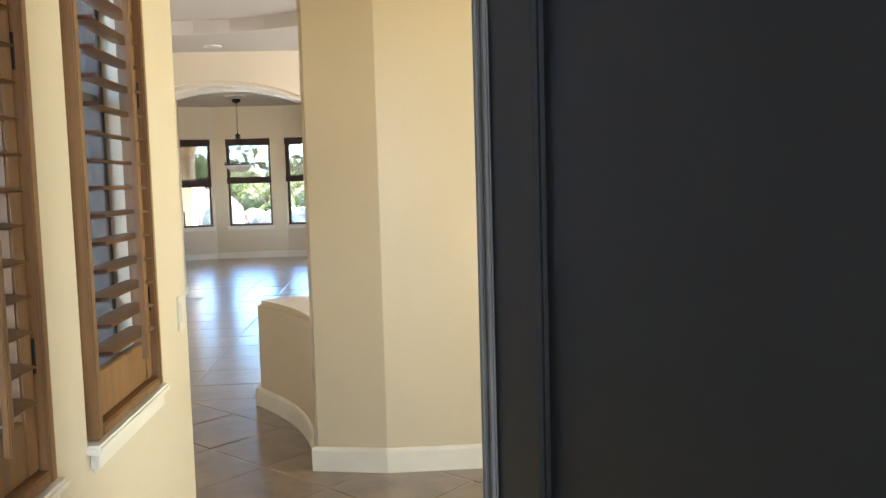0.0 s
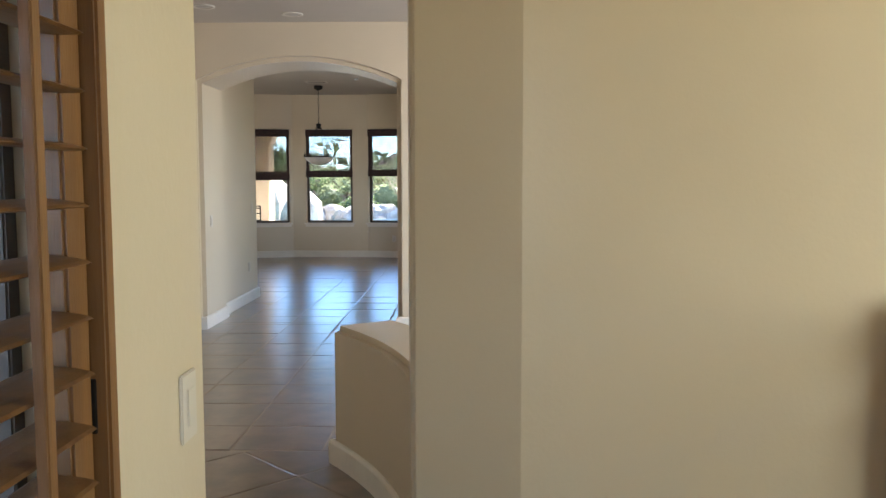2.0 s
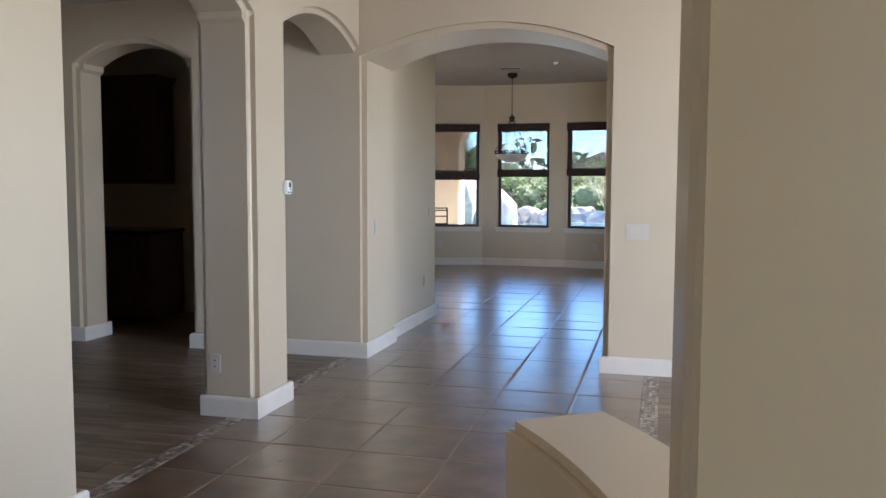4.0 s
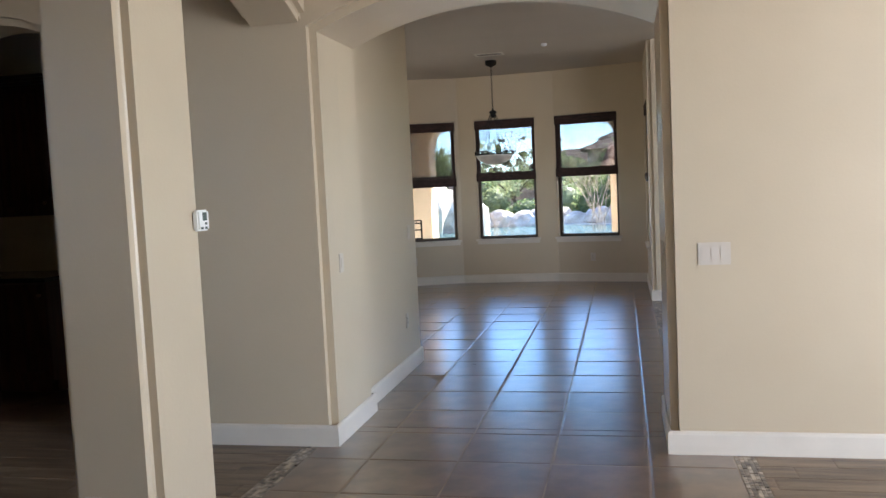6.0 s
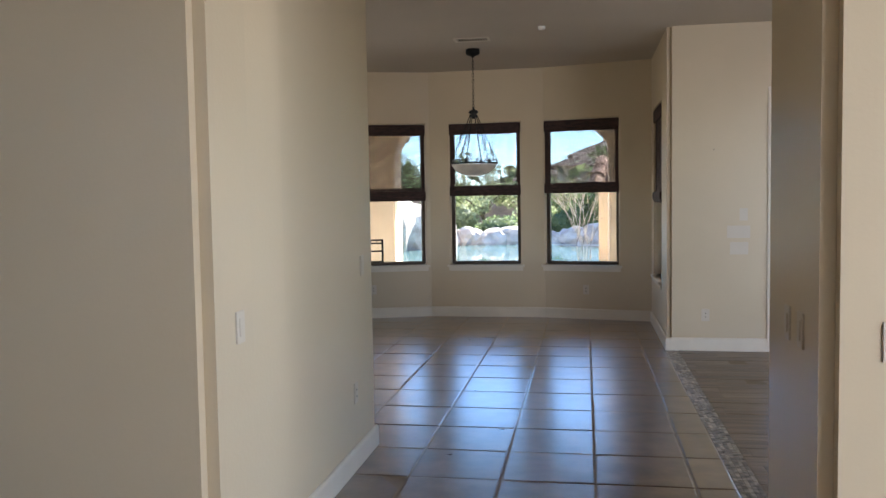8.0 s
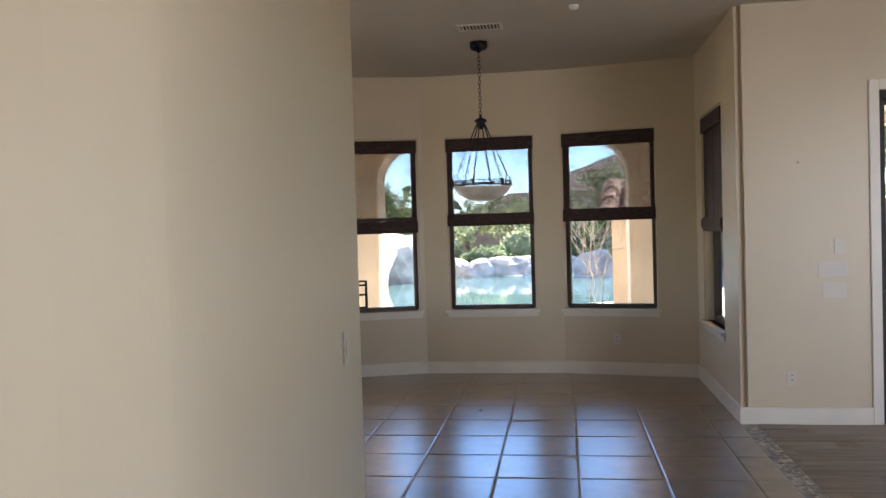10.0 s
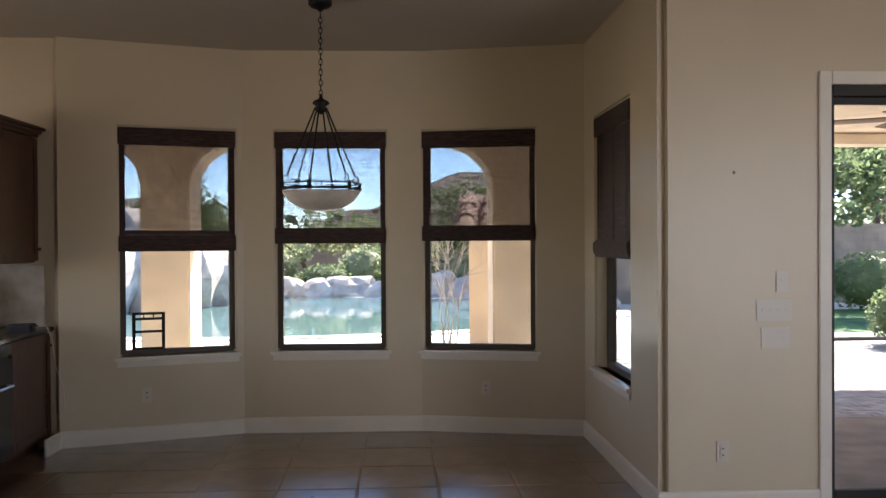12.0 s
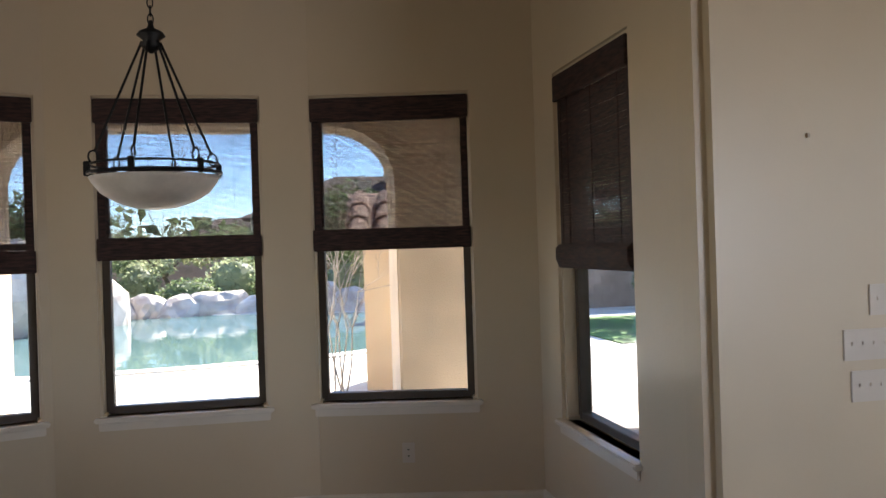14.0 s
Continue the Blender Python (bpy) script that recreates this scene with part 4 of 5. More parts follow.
# ---- kitchen edge and pantry cabinets ----
def cabinet(name, at, turn, w, d, h, doors, label, crown=False, toe=False):
    """A cabinet whose front looks along its own -y."""
    t = thing(name, at, label, "cabinet", turn=turn)
    z0 = 0.1 if toe else 0.0
    part("body", boxed(-w / 2, w / 2, 0.0, d, z0, h, bevel=0.003), CABINET, t)
    if toe:
        part("toe_kick", boxed(-w / 2 + 0.01, w / 2 - 0.01, 0.07, d, 0.0, z0), CABINET, t)
    dw = w / doors
    for k in range(doors):
        x0, x1 = -w / 2 + k * dw + 0.004, -w / 2 + (k + 1) * dw - 0.004
        door = part("door", boxed(x0, x1, -0.02, 0.0, z0 + 0.012, h - 0.012, bevel=0.003), CABINET, t)
        for q in ((x0, x0 + 0.06, z0 + 0.012, h - 0.012), (x1 - 0.06, x1, z0 + 0.012, h - 0.012), (x0 + 0.06, x1 - 0.06, z0 + 0.012, z0 + 0.075), (x0 + 0.06, x1 - 0.06, h - 0.075, h - 0.012)):
            part("door_frame", boxed(q[0], q[1], -0.028, -0.0195, q[2], q[3], bevel=0.003), CABINET, door)
        part("knob", turned([(0.006, 0), (0.006, 0.015), (0.014, 0.02), (0.012, 0.03), (0.004, 0.034)], 12), BRASS, door, "dark brass knob", True).matrix_basis = pose(x1 - 0.03 if k % 2 == 0 else x0 + 0.03, -0.028, (h - 0.1 if toe else z0 + 0.1), 90, 0, 0)
    if crown:
        bm = bmesh.new()
        for k, (o, zz0, zz1) in enumerate(((0.012, 0.0, 0.025), (0.03, 0.025, 0.05), (0.05, 0.05, 0.075))):
            box(bm, -w / 2 - o, w / 2 + o, -0.02 - o, d, h + zz0 + 0.0005 * k, h + zz1, bevel=0.006)
        part("crown", bm, CABINET, t)
    return t


cabinet("base_cabinet", (-5.13, 16.98 - 0.34, 0), 90, 0.62, 0.62, 0.885, 1, "dark cherry base cabinet at the end of the kitchen run", toe=True).matrix_world = pose(-4.88, 16.94, 0, 0, 0, 90)
cabinet("wall_cabinet", (0, 0, 0), 0, 0.62, 0.34, 0.93, 1, "dark cherry wall cabinet with crown moulding", crown=True).matrix_world = pose(-4.96, 16.94, 1.40, 0, 0, 90)
ct = thing("worktop", (-5.20, 16.94, 0.885), "black granite worktop on the base cabinets", "worktop")
part("slab", boxed(-0.32, 0.37, -1.9, 0.33, 0.0, 0.035, bevel=0.008), GRANITE, ct)
for k in range(2):
    cabinet("base_cabinet", (0, 0, 0), 0, 0.62, 0.62, 0.885, 1, "dark cherry base cabinet in the kitchen run", toe=True).matrix_world = pose(-4.88, 16.31 - 0.63 * k, 0, 0, 0, 90)
bs = thing("backsplash", (-5.45, 16.94, 0.925), "tan stone backsplash above the worktop", "backsplash")
for i in range(6):
    for j in range(4):
        part("tile", boxed(-0.012, 0.0, -0.30 + i * 0.102, -0.20 + i * 0.102, 0.002 + j * 0.112, 0.11 + j * 0.112, bevel=0.002), BACKSPLASH, bs)
part("end_panel", boxed(0.0, 0.56, 0.308, 0.322, 0.0, 0.46, bevel=0.003), BACKSPLASH, bs)
dw = thing("dishwasher", (-4.85, 16.31, 0.0), "black dishwasher front with a chrome bar handle", "dishwasher", turn=90)
part("front_panel", boxed(-0.295, 0.295, -0.012, 0.03, 0.11, 0.87, bevel=0.006), GRANITE, dw)
part("handle", tube(bmesh.new(), [(-0.22, -0.012, 0.60), (-0.22, -0.05, 0.60), (0.22, -0.05, 0.60), (0.22, -0.012, 0.60)], 0.010), STEEL, dw, "chrome bar handle")
ch = thing("charging_dock", (-4.95, 17.0, 0.92), "small black charging dock on the worktop with a trailing cord", "charger")
part("body", boxed(-0.09, 0.09, -0.06, 0.06, 0.0, 0.045, bevel=0.012), IRON, ch)
part("cord", tube(bmesh.new(), [(0.09, 0.0, 0.02), (0.16, 0.03, 0.03), (0.185, 0.06, -0.08), (0.195, 0.10, -0.28), (0.24, 0.13, -0.45), (0.25, 0.12, -0.60), (0.21, 0.10, -0.66), (0.19, 0.08, -0.60)], 0.0035, 6), PLASTIC, ch, "pale trailing cord")
# pantry, seen through the far arch
cabinet("pantry_base_cabinet", (0, 0, 0), 0, 1.5, 0.6, 0.885, 3, "dark wooden pantry base cabinet", toe=True).matrix_world = pose(-6.27, 10.95, 0, 0, 0, 0)
cabinet("pantry_wall_cabinet", (0, 0, 0), 0, 1.5, 0.34, 1.05, 3, "dark wooden pantry wall cabinet with crown moulding", crown=True).matrix_world = pose(-6.36, 11.22, 1.40, 0, 0, 0)
pw = thing("pantry_worktop", (-6.27, 10.95, 0.885), "dark granite pantry worktop", "worktop")
part("slab", boxed(-0.77, 0.77, -0.03, 0.62, 0.0, 0.035, bevel=0.008), GRANITE, pw)
structure("wall_pantry", boxed(WEST, -4.42, 11.60, 11.72, 0, 3.12), WALL, "beige pantry back wall", "wall")
structure("wall_pantry_side", boxed(-4.42, -4.305, ARCH_Y0 + 0.36, 11.72, 0, 3.12), WALL, "beige pantry side wall", "wall")


# ---- sliding patio door ----
def patio_door():
    t = thing("door_patio", (0.20, NIB_Y, 0), "bronze framed sliding glass patio door", "door", kind="structure")
    w, h = 1.85, 2.42
    for q in ((0, 0.03, 0, h), (w - 0.03, w, 0, h), (0.03, w - 0.03, h - 0.06, h), (0.03, w - 0.03, 0, 0.03)):
        part("frame", boxed(q[0], q[1], 0.02, 0.15, q[2], q[3], bevel=0.004), ALU, t)
    for x0, x1, y in ((0.03, 0.88, 0.10), (0.81, w - 0.03, 0.055)):
        s = part("sash", boxed(x0, x0 + 0.038, y - 0.018, y + 0.018, 0.03, h - 0.06, bevel=0.004), ALU, t)
        for q in ((x1 - 0.055, x1, 0.03, h - 0.06), (x0 + 0.038, x1 - 0.055, 0.03, 0.085), (x0 + 0.038, x1 - 0.055, h - 0.10, h - 0.06)):
            part("rail", boxed(q[0], q[1], y - 0.018, y + 0.018, q[2], q[3], bevel=0.004), ALU, s)
        g = part("pane", boxed(x0 + 0.034, x1 - 0.05, y - 0.003, y + 0.003, 0.08, h - 0.095), GLASS, s)
        g.visible_shadow = False
    part("security_bar", tube(bmesh.new(), [(0.05, 0.07, 0.965), (0.80, 0.07, 0.965)], 0.011), STEEL, t, "pale metal bar across the pane")
    part("pull_handle", boxed(0.815, 0.84, 0.0, 0.036, 0.93, 1.12, bevel=0.006), IRON, t, "black pull handle")
    for q in ((-0.072, -0.0, 0, h + 0.072), (w, w + 0.072, 0, h + 0.072), (0.0, w, h, h + 0.072)):
        part("casing", boxed(q[0], q[1], -0.016, 0.0, q[2], q[3], bevel=0.005), TRIM, t, "cream door casing")


patio_door()


# ---- patio, garden and distance ----
GZ = -0.06
structure("pavement", boxed(-18, 9, 17.8, 36.5, -0.14, GZ), DECK, "pale concrete pool deck behind the house", "pavement")
structure("patio_bed", boxed(-0.6, 9, 15.62, 17.8, -0.14, GZ - 0.004), GROUT, "dark joint bed of the patio pavers", "pavement")


def pavers():
    f = thing("patio_pavers", (0, 0, 0), "grey-tan brick pavers laid in rows on the patio", "pavement", kind="structure")
    shared = bpy.data.meshes.new("paver")
    bm = boxed(-0.097, 0.097, -0.047, 0.047, -0.03, 0.0, bevel=0.004, segments=1)
    bm.to_mesh(shared)
    bm.free()
    shared.materials.append(PAVER)
    rest, count = bmesh.new(), 0
    for r in range(91):
        y = 15.72 + r * 0.1
        for c in range(36):
            x = -0.5 + c * 0.2 + (0.1 if r % 2 else 0)
            if y > 17.75 and x < 0.05 + (y - 17.75) * 0.15:
                continue
            z = GZ + 0.012 + random.uniform(-0.0015, 0.0015)
            if x < 3.2 and y < 17.8 and count < 300:
                ob = new("paver", shared)
                ob.parent = f
                ob.matrix_basis = pose(x, y, z)
                count += 1
            else:
                box(rest, x - 0.097, x + 0.097, y - 0.047, y + 0.047, z - 0.03, z)
    tagged(part("paver_field", rest, PAVER, f), kind="stuff")


def patio():
    t = thing("patio_arcade", (0, 0, GZ), "tan stucco patio arcade with rounded arches", "arcade", kind="structure")
    top = 3.3

    def rounded(u0, u1, spring, z1, r):
        out = []
        for k in range(9):
            q = math.pi / 2 * k / 8
            out.append((u0 + r - r * math.cos(q), spring + (z1 - spring) * math.sin(q)))
        for k in range(9):
            q = math.pi / 2 * (1 - k / 8)
            out.append((u1 - r + r * math.cos(q), spring + (z1 - spring) * math.sin(q)))
        return out

    pts = [(-9.3, 0)]
    for u0, u1 in ((-8.8, -5.06), (-4.53, -1.20)):
        pts += [(u0, 0)] + rounded(u0, u1, 2.22, 2.70, 0.55) + [(u1, 0)]
    pts += [(-0.55, 0), (-0.55, top), (-9.3, top)]
    part("arcade_wall", extrude_outline(pts, 0.55, lambda u, v, d: (u, 20.1 + d, v), 0.02), STUCCO, t)
    part("east_post", boxed(6.6, 7.2, 21.4, 22.0, 0, 2.9, bevel=0.02), STUCCO, t)
    part("east_beam", boxed(-0.55, 7.2, 21.5, 21.9, 2.86, 3.0, bevel=0.02), STUCCO, t)
    structure("patio_ceiling_bay", boxed(-9.3, -0.55, 17.9, 20.1, 2.95, 3.05), STUCCO, "tan stucco patio ceiling by the bay", "ceiling")
    structure("patio_ceiling", boxed(-0.55, 7.2, 15.63, 21.9, 2.95, 3.05), STUCCO, "tan stucco ceiling of the covered patio", "ceiling")
    structure("patio_roof", boxed(-9.6, 7.5, 17.5, 22.0, 3.31, 3.42), ROOF, "flat patio roof", "roof")


def fan():
    t = thing("ceiling_fan", (2.65, 18.6, 2.95), "bronze patio ceiling fan with wooden blades and a light bowl", "ceiling fan")
    part("mount", turned([(0.06, 0), (0.05, -0.05), (0.02, -0.06), (0.02, -0.16), (0.09, -0.18), (0.11, -0.26), (0.08, -0.31)], 20), ALU, t, "", True)
    part("light_bowl", turned([(0.14, -0.32), (0.13, -0.36), (0.08, -0.40), (0.015, -0.42), (0.01, -0.45)], 24), BOWL, t, "frosted light bowl", True)
    for k in range(5):
        b = part("blade", boxed(0.16, 0.68, -0.065, 0.065, -0.006, 0.006, bevel=0.004), SHUTTER, t)
        b.matrix_basis = pose(0, 0, -0.25, 0, 0, 8 + 72 * k) @ pose(0, 0, 0, 10, 0, 0)


def blob_rock(at, size, seed, label="tan boulder at the pool edge"):
    bm = bmesh.new()
    bmesh.ops.create_icosphere(bm, subdivisions=3, radius=1.0)
    off = Vector((seed * 7.3, seed * 3.1, seed * 1.7))
    for v in bm.verts:
        n1 = noise.noise(v.co * 0.9 + off)
        n2 = noise.noise(v.co * 2.4 + off)
        s = 1 + 0.45 * n1 + 0.16 * n2
        v.co = Vector((v.co.x * s * size[0], v.co.y * s * size[1], max(-0.35, v.co.z) * s * size[2]))
    ob = mesh_object("boulder", bm, ROCK, False)
    ob.matrix_world = pose(at[0], at[1], GZ + size[2] * 0.22, 0, 0, seed * 47)
    return tagged(ob, label, "boulder", "pool boulders")


def leaves(bm, c, radii, count, size, hollow=0.5, seed=0):
    for k in range(count):
        d = Vector((random.gauss(0, 1), random.gauss(0, 1), random.gauss(0, 1))).normalized()
        r = hollow + (1 - hollow) * random.random() ** 0.6
        p = Vector((c[0] + d.x * radii[0] * r, c[1] + d.y * radii[1] * r, c[2] + d.z * radii[2] * r))
        a = Vector((random.gauss(0, 1), random.gauss(0, 1), random.gauss(0, 0.6))).normalized()
        b = a.orthogonal().normalized()
        b.rotate(Matrix.Rotation(random.uniform(0, 6.3), 3, a))
        s = size * random.uniform(0.6, 1.4)
        vs = [bm.verts.new(p + q) for q in (a * s, b * s * 0.5, -a * s, -b * s * 0.5)]
        bm.faces.new(vs)


def tree(at, h, spread, mat, label, leaf=0.13, clumps=26, per=80, lean=0.0, trunk=0.14, name="tree"):
    t = thing(name, at, label, "tree")
    bm = bmesh.new()
    fork = h * 0.42
    tube(bm, [(0, 0, -0.1), (lean * 0.3, 0.05, fork * 0.5), (lean, 0, fork)], [trunk, trunk * 0.8, trunk * 0.7], 10)
    tips = []
    for k in range(7):
        q = 2 * math.pi * k / 7 + random.uniform(-0.3, 0.3)
        r = spread * random.uniform(0.45, 0.8)
        tip = Vector((lean + r * math.cos(q), r * math.sin(q), h * random.uniform(0.6, 0.9)))
        mid = Vector((lean + 0.4 * r * math.cos(q), 0.4 * r * math.sin(q), fork + 0.45 * (tip.z - fork)))
        tube(bm, [(lean, 0, fork - 0.05), mid, tip], [trunk * 0.5, trunk * 0.3, trunk * 0.1], 6)
        tips.append(tip)
    part("trunk", bm, BARK, t)
    bm = bmesh.new()
    for k in range(clumps):
        tip = random.choice(tips)
        c = tip + Vector((random.gauss(0, spread * 0.26), random.gauss(0, spread * 0.26), random.gauss(0, h * 0.09)))
        rr = spread * random.uniform(0.16, 0.32)
        leaves(bm, c, (rr, rr, rr * 0.75), per, leaf, 0.2)
    part("crown", bm, mat, t)
    return t


def bush(at, radii, mat, label, count=900, leaf=0.05):
    t = thing("bush", at, label, "bush")
    bm = bmesh.new()
    leaves(bm, (0, 0, radii[2] * 0.9), radii, count, leaf, 0.72)
    bmesh.ops.create_icosphere(bm, subdivisions=2, radius=1.0, matrix=Matrix.Translation((0, 0, radii[2] * 0.9)) @ Matrix.Diagonal((radii[0] * 0.8, radii[1] * 0.8, radii[2] * 0.8, 1)))
    part("foliage", bm, mat, t)
    return t


def bare_tree(at, h):
    t = thing("bare_tree", at, "leafless grey desert shrub with thin upright stems", "tree")
    bm = bmesh.new()

    def grow(p, d, ln, r, depth):
        q = p + d * ln
        mid = p + d * ln * 0.5 + Vector((random.gauss(0, 0.03), random.gauss(0, 0.03), 0)) * ln
        tube(bm, [p, mid, q], [r, r * 0.85, r * 0.65], 5)
        if depth:
            for _ in range(3 if depth > 1 else 2):
                nd = (d + Vector((random.gauss(0, 0.38), random.gauss(0, 0.38), random.gauss(0.12, 0.2)))).normalized()
                grow(q, nd, ln * random.uniform(0.55, 0.8), r * 0.62, depth - 1)

    for k in range(5):
        grow(Vector((random.gauss(0, 0.05), random.gauss(0, 0.05), -0.05)), Vector((random.gauss(0, 0.18), random.gauss(0, 0.18), 1)).normalized(), h * 0.33, 0.012, 4)
    part("stems", bm, SUNLITBARK, t)


def water():
    pts = []
    for k in range(60):
        q = 2 * math.pi * k / 60
        r = 1 + 0.07 * math.sin(3 * q + 0.6) + 0.04 * math.sin(5 * q)
        pts.append((-4.2 + 6.4 * r * math.cos(q), 30.0 + 5.0 * r * math.sin(q)))
    m = bpy.data.materials.new("pool water")
    m.use_nodes = True
    n, l = m.node_tree.nodes, m.node_tree.links
    b = n["Principled BSDF"]
    b.inputs["Base Color"].default_value = (0.09, 0.16, 0.16, 1)
    b.inputs["Roughness"].default_value = 0.04
    b.inputs["IOR"].default_value = 1.33
    tx, bp, tc = n.new("ShaderNodeTexNoise"), n.new("ShaderNodeBump"), n.new("ShaderNodeTexCoord")
    tx.inputs["Scale"].default_value, tx.inputs["Detail"].default_value = 2.2, 3
    l.new(tc.outputs["Object"], tx.inputs["Vector"])
    bp.inputs["Strength"].default_value, bp.inputs["Distance"].default_value = 0.5, 0.008
    l.new(tx.outputs["Fac"], bp.inputs["Height"])
    l.new(bp.outputs[0], b.inputs["Normal"])
    bm = bmesh.new()
    bm.faces.new([bm.verts.new((x, y, GZ + 0.012)) for x, y in pts])
    structure("water", bm, m, "blue-green swimming pool water with ripples", "pool")
    bm = bmesh.new()
    inner = [bm.verts.new((x, y, GZ + 0.03)) for x, y in pts]
    outer = [bm.verts.new((-4.2 + (x + 4.2) * 1.05, 30.0 + (y - 30.0) * 1.06, GZ + 0.03)) for x, y in pts]
    ib = [bm.verts.new((v.co.x, v.co.y, GZ)) for v in inner]
    ob_ = [bm.verts.new((v.co.x, v.co.y, GZ)) for v in outer]
    for i in range(60):
        j = (i + 1) % 60
        bm.faces.new((inner[i], inner[j], outer[j], outer[i]))
        bm.faces.new((ib[i], ib[j], inner[j], inner[i]))
        bm.faces.new((ob_[i], outer[i], outer[j], ob_[j]))
    structure("pool_coping", bm, DECK, "pale coping round the swimming pool", "coping")
    rr = random.Random(4)
    for k in range(24):
        q = radians(2 + k * 7.6)
        x, y = -4.2 + 6.75 * math.cos(q), 30.1 + 5.35 * math.sin(q)
        s = rr.uniform(0.42, 0.8)
        blob_rock((x, y), (s * 1.15, s * 0.8, s * rr.uniform(0.55, 0.85)), k + 1)
    for k, (x, y, s) in enumerate(((-8.3, 31.8, 1.5), (-9.4, 30.6, 1.3), (-7.2, 33.2, 1.3), (-10.4, 28.9, 1.4), (-8.9, 32.6, 1.9))):
        blob_rock((x, y), (s, s * 0.9, s * 1.0), 30 + k, "large stacked boulder of the pool waterfall")


def block_wall(x0, x1, y, h, label):
    f = thing("garden_wall", (0, y, GZ - 0.04), label, "garden wall")
    bm = bmesh.new()
    rows = int(h / 0.2)
    for r in range(rows):
        x = x0 - (0.2 if r % 2 else 0)
        while x < x1:
            box(bm, x + 0.005, x + 0.395, 0, 0.2, r * 0.2 + 0.005, r * 0.2 + 0.195)
            x += 0.4
    tagged(part("blocks", bm, BLOCK, f), kind="stuff")
    part("mortar", boxed(x0, x1, 0.012, 0.188, 0, rows * 0.2), GROUT, f)
    part("cap", boxed(x0, x1 + 0.4, -0.02, 0.22, rows * 0.2, rows * 0.2 + 0.05, bevel=0.01), BLOCK, f)


def roof_tiles(at, w, d, pitch, turn, label, wall_h):
    t = thing("tiled_outbuilding", at, label, "outbuilding", turn=turn)
    part("wall", boxed(-w / 2 + 0.2, w / 2 - 0.2, 0.1, d, 0, wall_h), STUCCO, t)
    bm = bmesh.new()
    n = int(w / 0.28)
    for c in range(n):
        x = -w / 2 + (c + 0.5) * w / n
        for r in range(int(d / 0.4)):
            y = r * 0.4
            z = wall_h + y * pitch
            seg = 6
            a = [bm.verts.new((x + 0.12 * math.cos(math.pi * i / seg), y - 0.03, z + 0.10 * math.sin(math.pi * i / seg))) for i in range(seg + 1)]
            b = [bm.verts.new((x + 0.10 * math.cos(math.pi * i / seg), y + 0.42, z + 0.42 * pitch + 0.085 * math.sin(math.pi * i / seg))) for i in range(seg + 1)]
            for i in range(seg):
                bm.faces.new((a[i], a[i + 1], b[i + 1], b[i]))
            bm.faces.new(a)
    tagged(part("roof", bm, ROOF, t), kind="stuff")
    part("roof_deck", extrude_outline([(0, wall_h - 0.08), (d, wall_h - 0.08 + d * pitch), (d, wall_h - 0.02 + d * pitch), (0, wall_h - 0.02)], w, lambda u, v, q: (-w / 2 + q, u, v)), ROOF, t)


def far_house(at, w, d, h, turn, label):
    t = thing("distant_house", at, label, "house", turn=turn)
    part("wall", boxed(-w / 2, w / 2, 0, d, 0, h), STUCCO, t)
    bm = bmesh.new()
    e = 0.6
    base = [bm.verts.new(p) for p in ((-w / 2 - e, -e, h), (w / 2 + e, -e, h), (w / 2 + e, d + e, h), (-w / 2 - e, d + e, h))]
    rid = [bm.verts.new(p) for p in ((-w / 2 + d * 0.45, d / 2, h + d * 0.22), (w / 2 - d * 0.45, d / 2, h + d * 0.22))]
    for q in ((base[0], base[1], rid[1], rid[0]), (base[1], base[2], rid[1]), (base[2], base[3], rid[0], rid[1]), (base[3], base[0], rid[0])):
        bm.faces.new(q)
    bm.faces.new(base)
    part("roof", bm, FARROOF, t)
    part("chimney", boxed(-0.5, 0.5, d * 0.35, d * 0.35 + 0.9, h + 0.3, h + d * 0.22 + 0.9, bevel=0.02), STUCCO, t)
    for k in range(3):
        x = -w / 2 + (k + 0.7) * w / 3.4
        wn2 = part("window", boxed(x, x + 1.3, -0.05, 0.02, 0.9, 2.2), ALU, t)
        part("pane", boxed(x + 0.08, x + 1.22, -0.06, -0.05, 0.98, 2.12), GRANITE, wn2)


pavers()
patio()
fan()
water()
structure("lawn_east", boxed(3.0, 16, 24.8, 29.2, -0.1, GZ + 0.02), GRASS, "green lawn beyond the patio", "lawn")
structure("lawn_pool", boxed(-9, 2.5, 36.2, 39.5, -0.1, GZ + 0.03), GRASS, "green lawn strip behind the pool", "lawn")
block_wall(0.5, 18, 31.6, 2.1, "tan block garden wall behind the lawn")
block_wall(-30, 0.5, 43.0, 1.8, "tan block garden wall behind the pool")
tree((7.6, 30.4, GZ), 5.0, 2.3, LEAF, "shade tree with feathery green crown by the wall", 0.09, 70, 110, -0.25)
tree((11.2, 33.5, GZ), 5.6, 2.6, PALELEAF, "yellow-green tree beyond the garden wall", 0.1, 50, 100)
tree((7.0, 36.5, GZ), 5.4, 3.0, PALELEAF, "tall yellow-green tree beyond the garden wall", 0.12, 60, 90)
tree((9.4, 35.4, GZ), 5.2, 2.5, PALELEAF, "yellow-green tree beyond the garden wall", 0.09, 60, 110)
tree((14.5, 38.5, GZ), 5.4, 3.2, PALELEAF, "tall yellow-green tree beyond the garden wall", 0.12, 50, 90)
bush((5.4, 22.9, GZ), (0.62, 0.6, 0.52), LEAF, "clipped round green bush on the lawn edge", 1400, 0.04)
bush((8.5, 29.2, GZ), (1.15, 0.8, 0.72), LEAF, "clipped green hedge by the wall", 1500, 0.045)
bush((6.6, 30.7, GZ), (0.7, 0.6, 0.68), LEAF, "dark green shrub by the wall", 900, 0.05)
rr = random.Random(9)
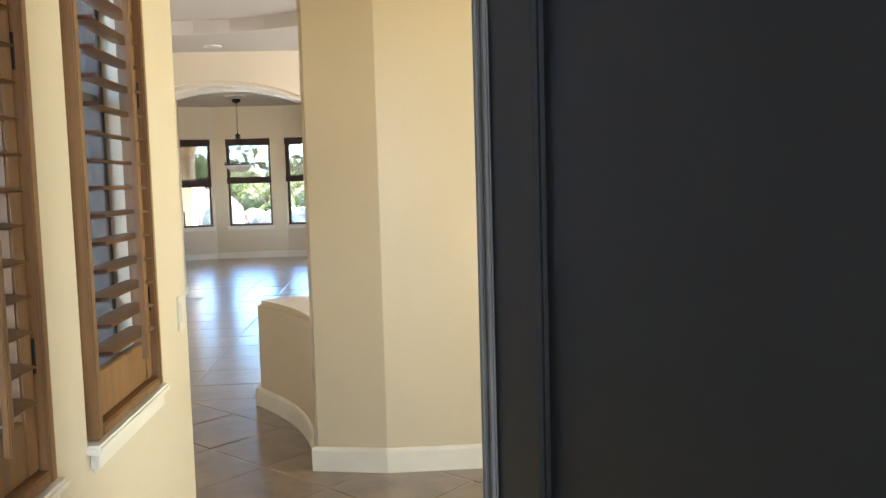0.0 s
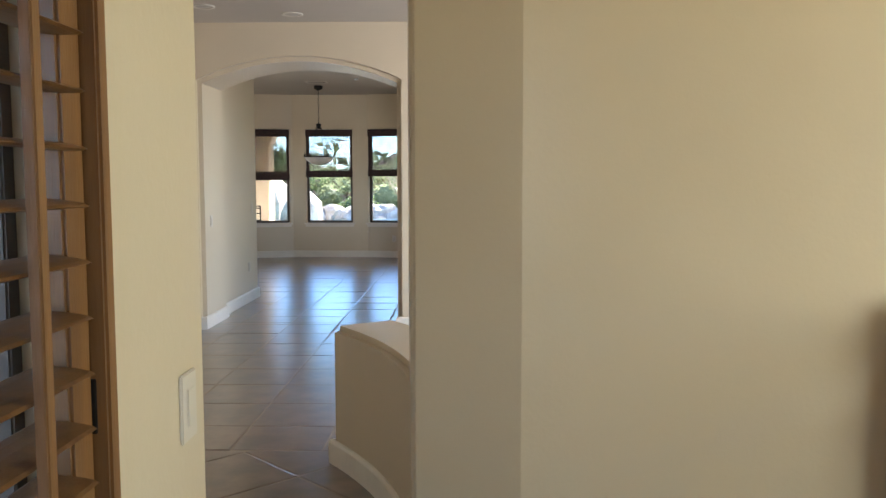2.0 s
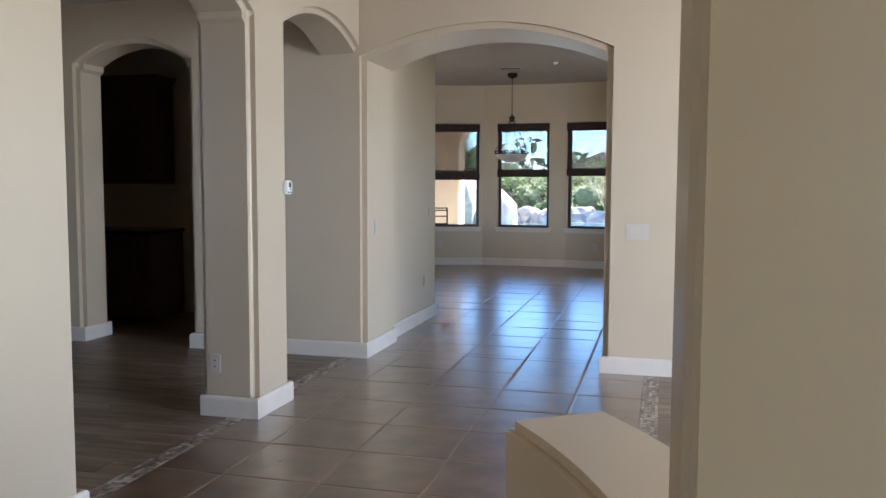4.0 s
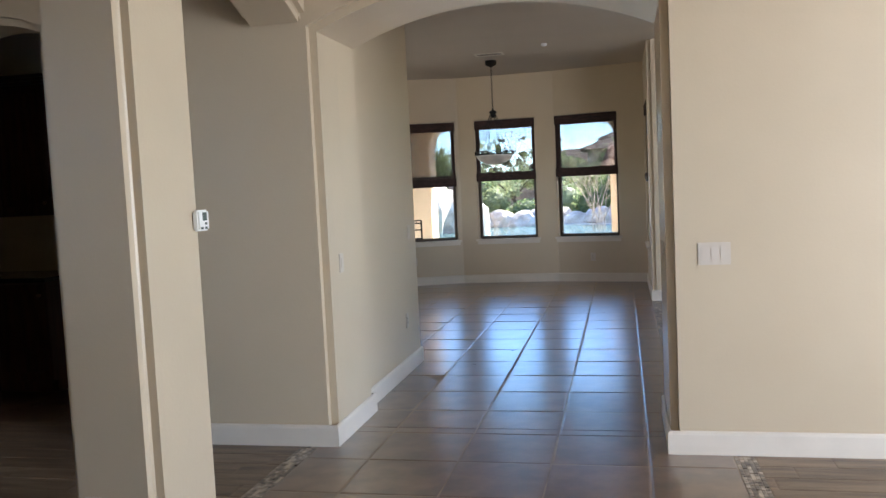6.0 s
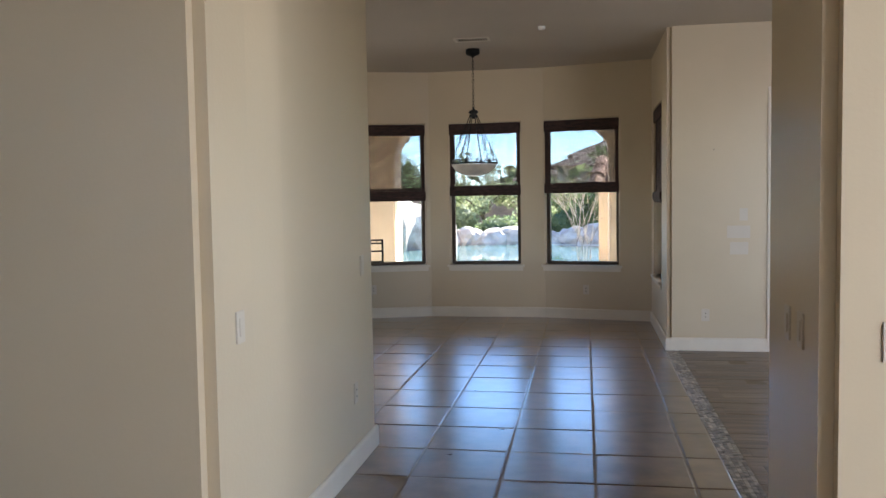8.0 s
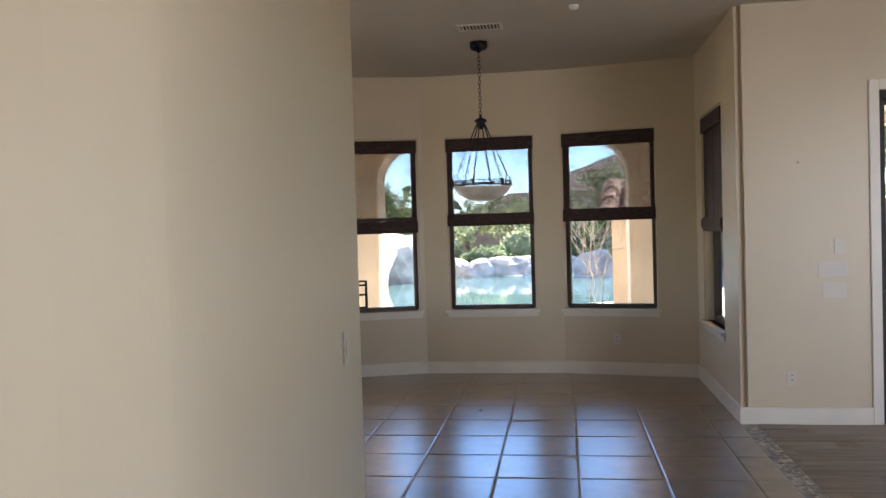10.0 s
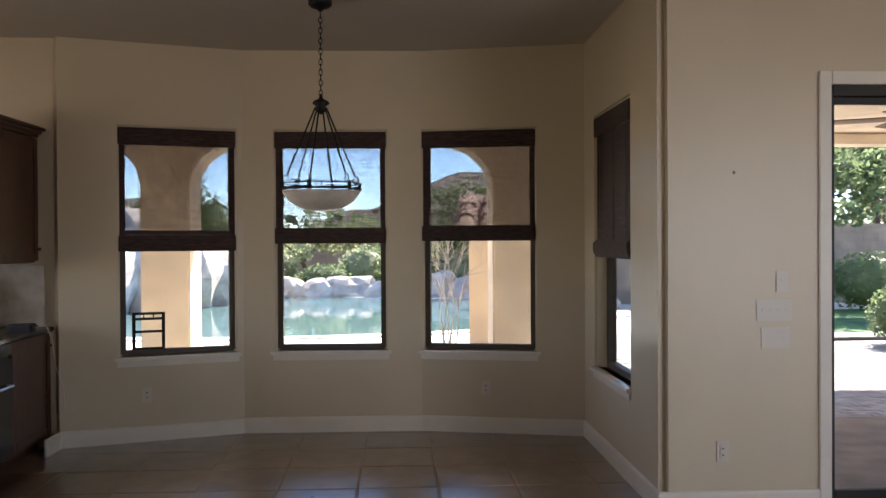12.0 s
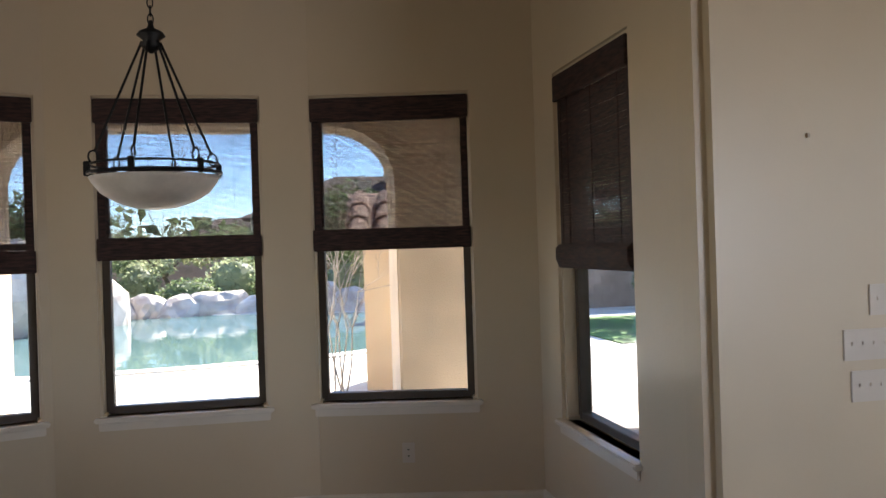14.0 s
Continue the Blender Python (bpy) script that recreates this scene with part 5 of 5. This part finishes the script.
for k in range(9):
    x = -15 + k * 2.4 + rr.uniform(-0.5, 0.5)
    tree((x, 38.5 + rr.uniform(-1.5, 2.0), GZ), rr.uniform(1.9, 2.7), rr.uniform(1.2, 1.8), PALELEAF if k % 3 else LEAF, "garden tree with loose green crown behind the pool", 0.065, 34, 150, rr.uniform(-0.3, 0.3), 0.09)
for k in range(12):
    bush((-16 + k * 1.6 + rr.uniform(-0.4, 0.4), 36.2 + rr.uniform(-0.8, 1.4), GZ), (rr.uniform(0.6, 1.1), 0.7, rr.uniform(0.5, 0.9)), LEAF if k % 2 else PALELEAF, "green garden shrub behind the pool", 900, 0.06)
tree((0.6, 37.2, GZ), 3.2, 1.9, LEAF, "dark feathery garden tree behind the pool", 0.07, 60, 120, 0.2, 0.09)
tree((-8.6, 37.6, GZ), 3.0, 2.0, LEAF, "dark feathery garden tree behind the pool", 0.07, 60, 120, -0.2, 0.09)
tree((-12.0, 37.2, GZ), 2.3, 1.8, PALELEAF, "garden tree with loose green crown behind the pool", 0.07, 50, 110, 0.1, 0.09)
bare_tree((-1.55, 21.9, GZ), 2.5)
roof_tiles((-0.80, 21.5, GZ), 1.5, 1.4, 0.42, -8, "low stucco garden oven house with a clay tile roof", 1.72)
far_house((-2.5, 95, GZ), 18, 10, 2.9, 4, "distant tan house with a low tiled roof")
far_house((7.4, 75, GZ), 19.6, 12, 4.9, 0, "distant tan house with a tall hipped roof")
far_house((4.0, 66, GZ), 15, 7, 3.75, 0, "distant lower wing with a hipped roof")
far_house((-27, 98, GZ), 16, 10, 2.9, 3, "distant tan house beyond the garden")
bm = bmesh.new()
for k in range(90):
    x = -90 + k * 2.0
    r = rr.uniform(1.4, 2.6)
    leaves(bm, (x + rr.uniform(-1, 1), 60 + rr.uniform(-6, 6), r * 0.8), (r * 1.3, r, r * rr.uniform(0.8, 1.3)), 90, 0.42, 0.4)
tagged(mesh_object("distant_trees", bm, LEAF), "belt of desert trees in the distance", "trees", kind="stuff")
bm = bmesh.new()
prev = None
for k in range(61):
    x = -600 + k * 20
    h = 16 + 9 * math.sin(k * 0.37) + 6 * math.sin(k * 0.9 + 1) + 3 * math.sin(k * 2.1)
    row = [bm.verts.new((x, 520, -1)), bm.verts.new((x, 560, max(3, h)))]
    if prev:
        bm.faces.new((prev[0], row[0], row[1], prev[1]))
    prev = row
structure("backdrop_hills", bm, DIRT, "low desert hills on the horizon", "hills")
floors()
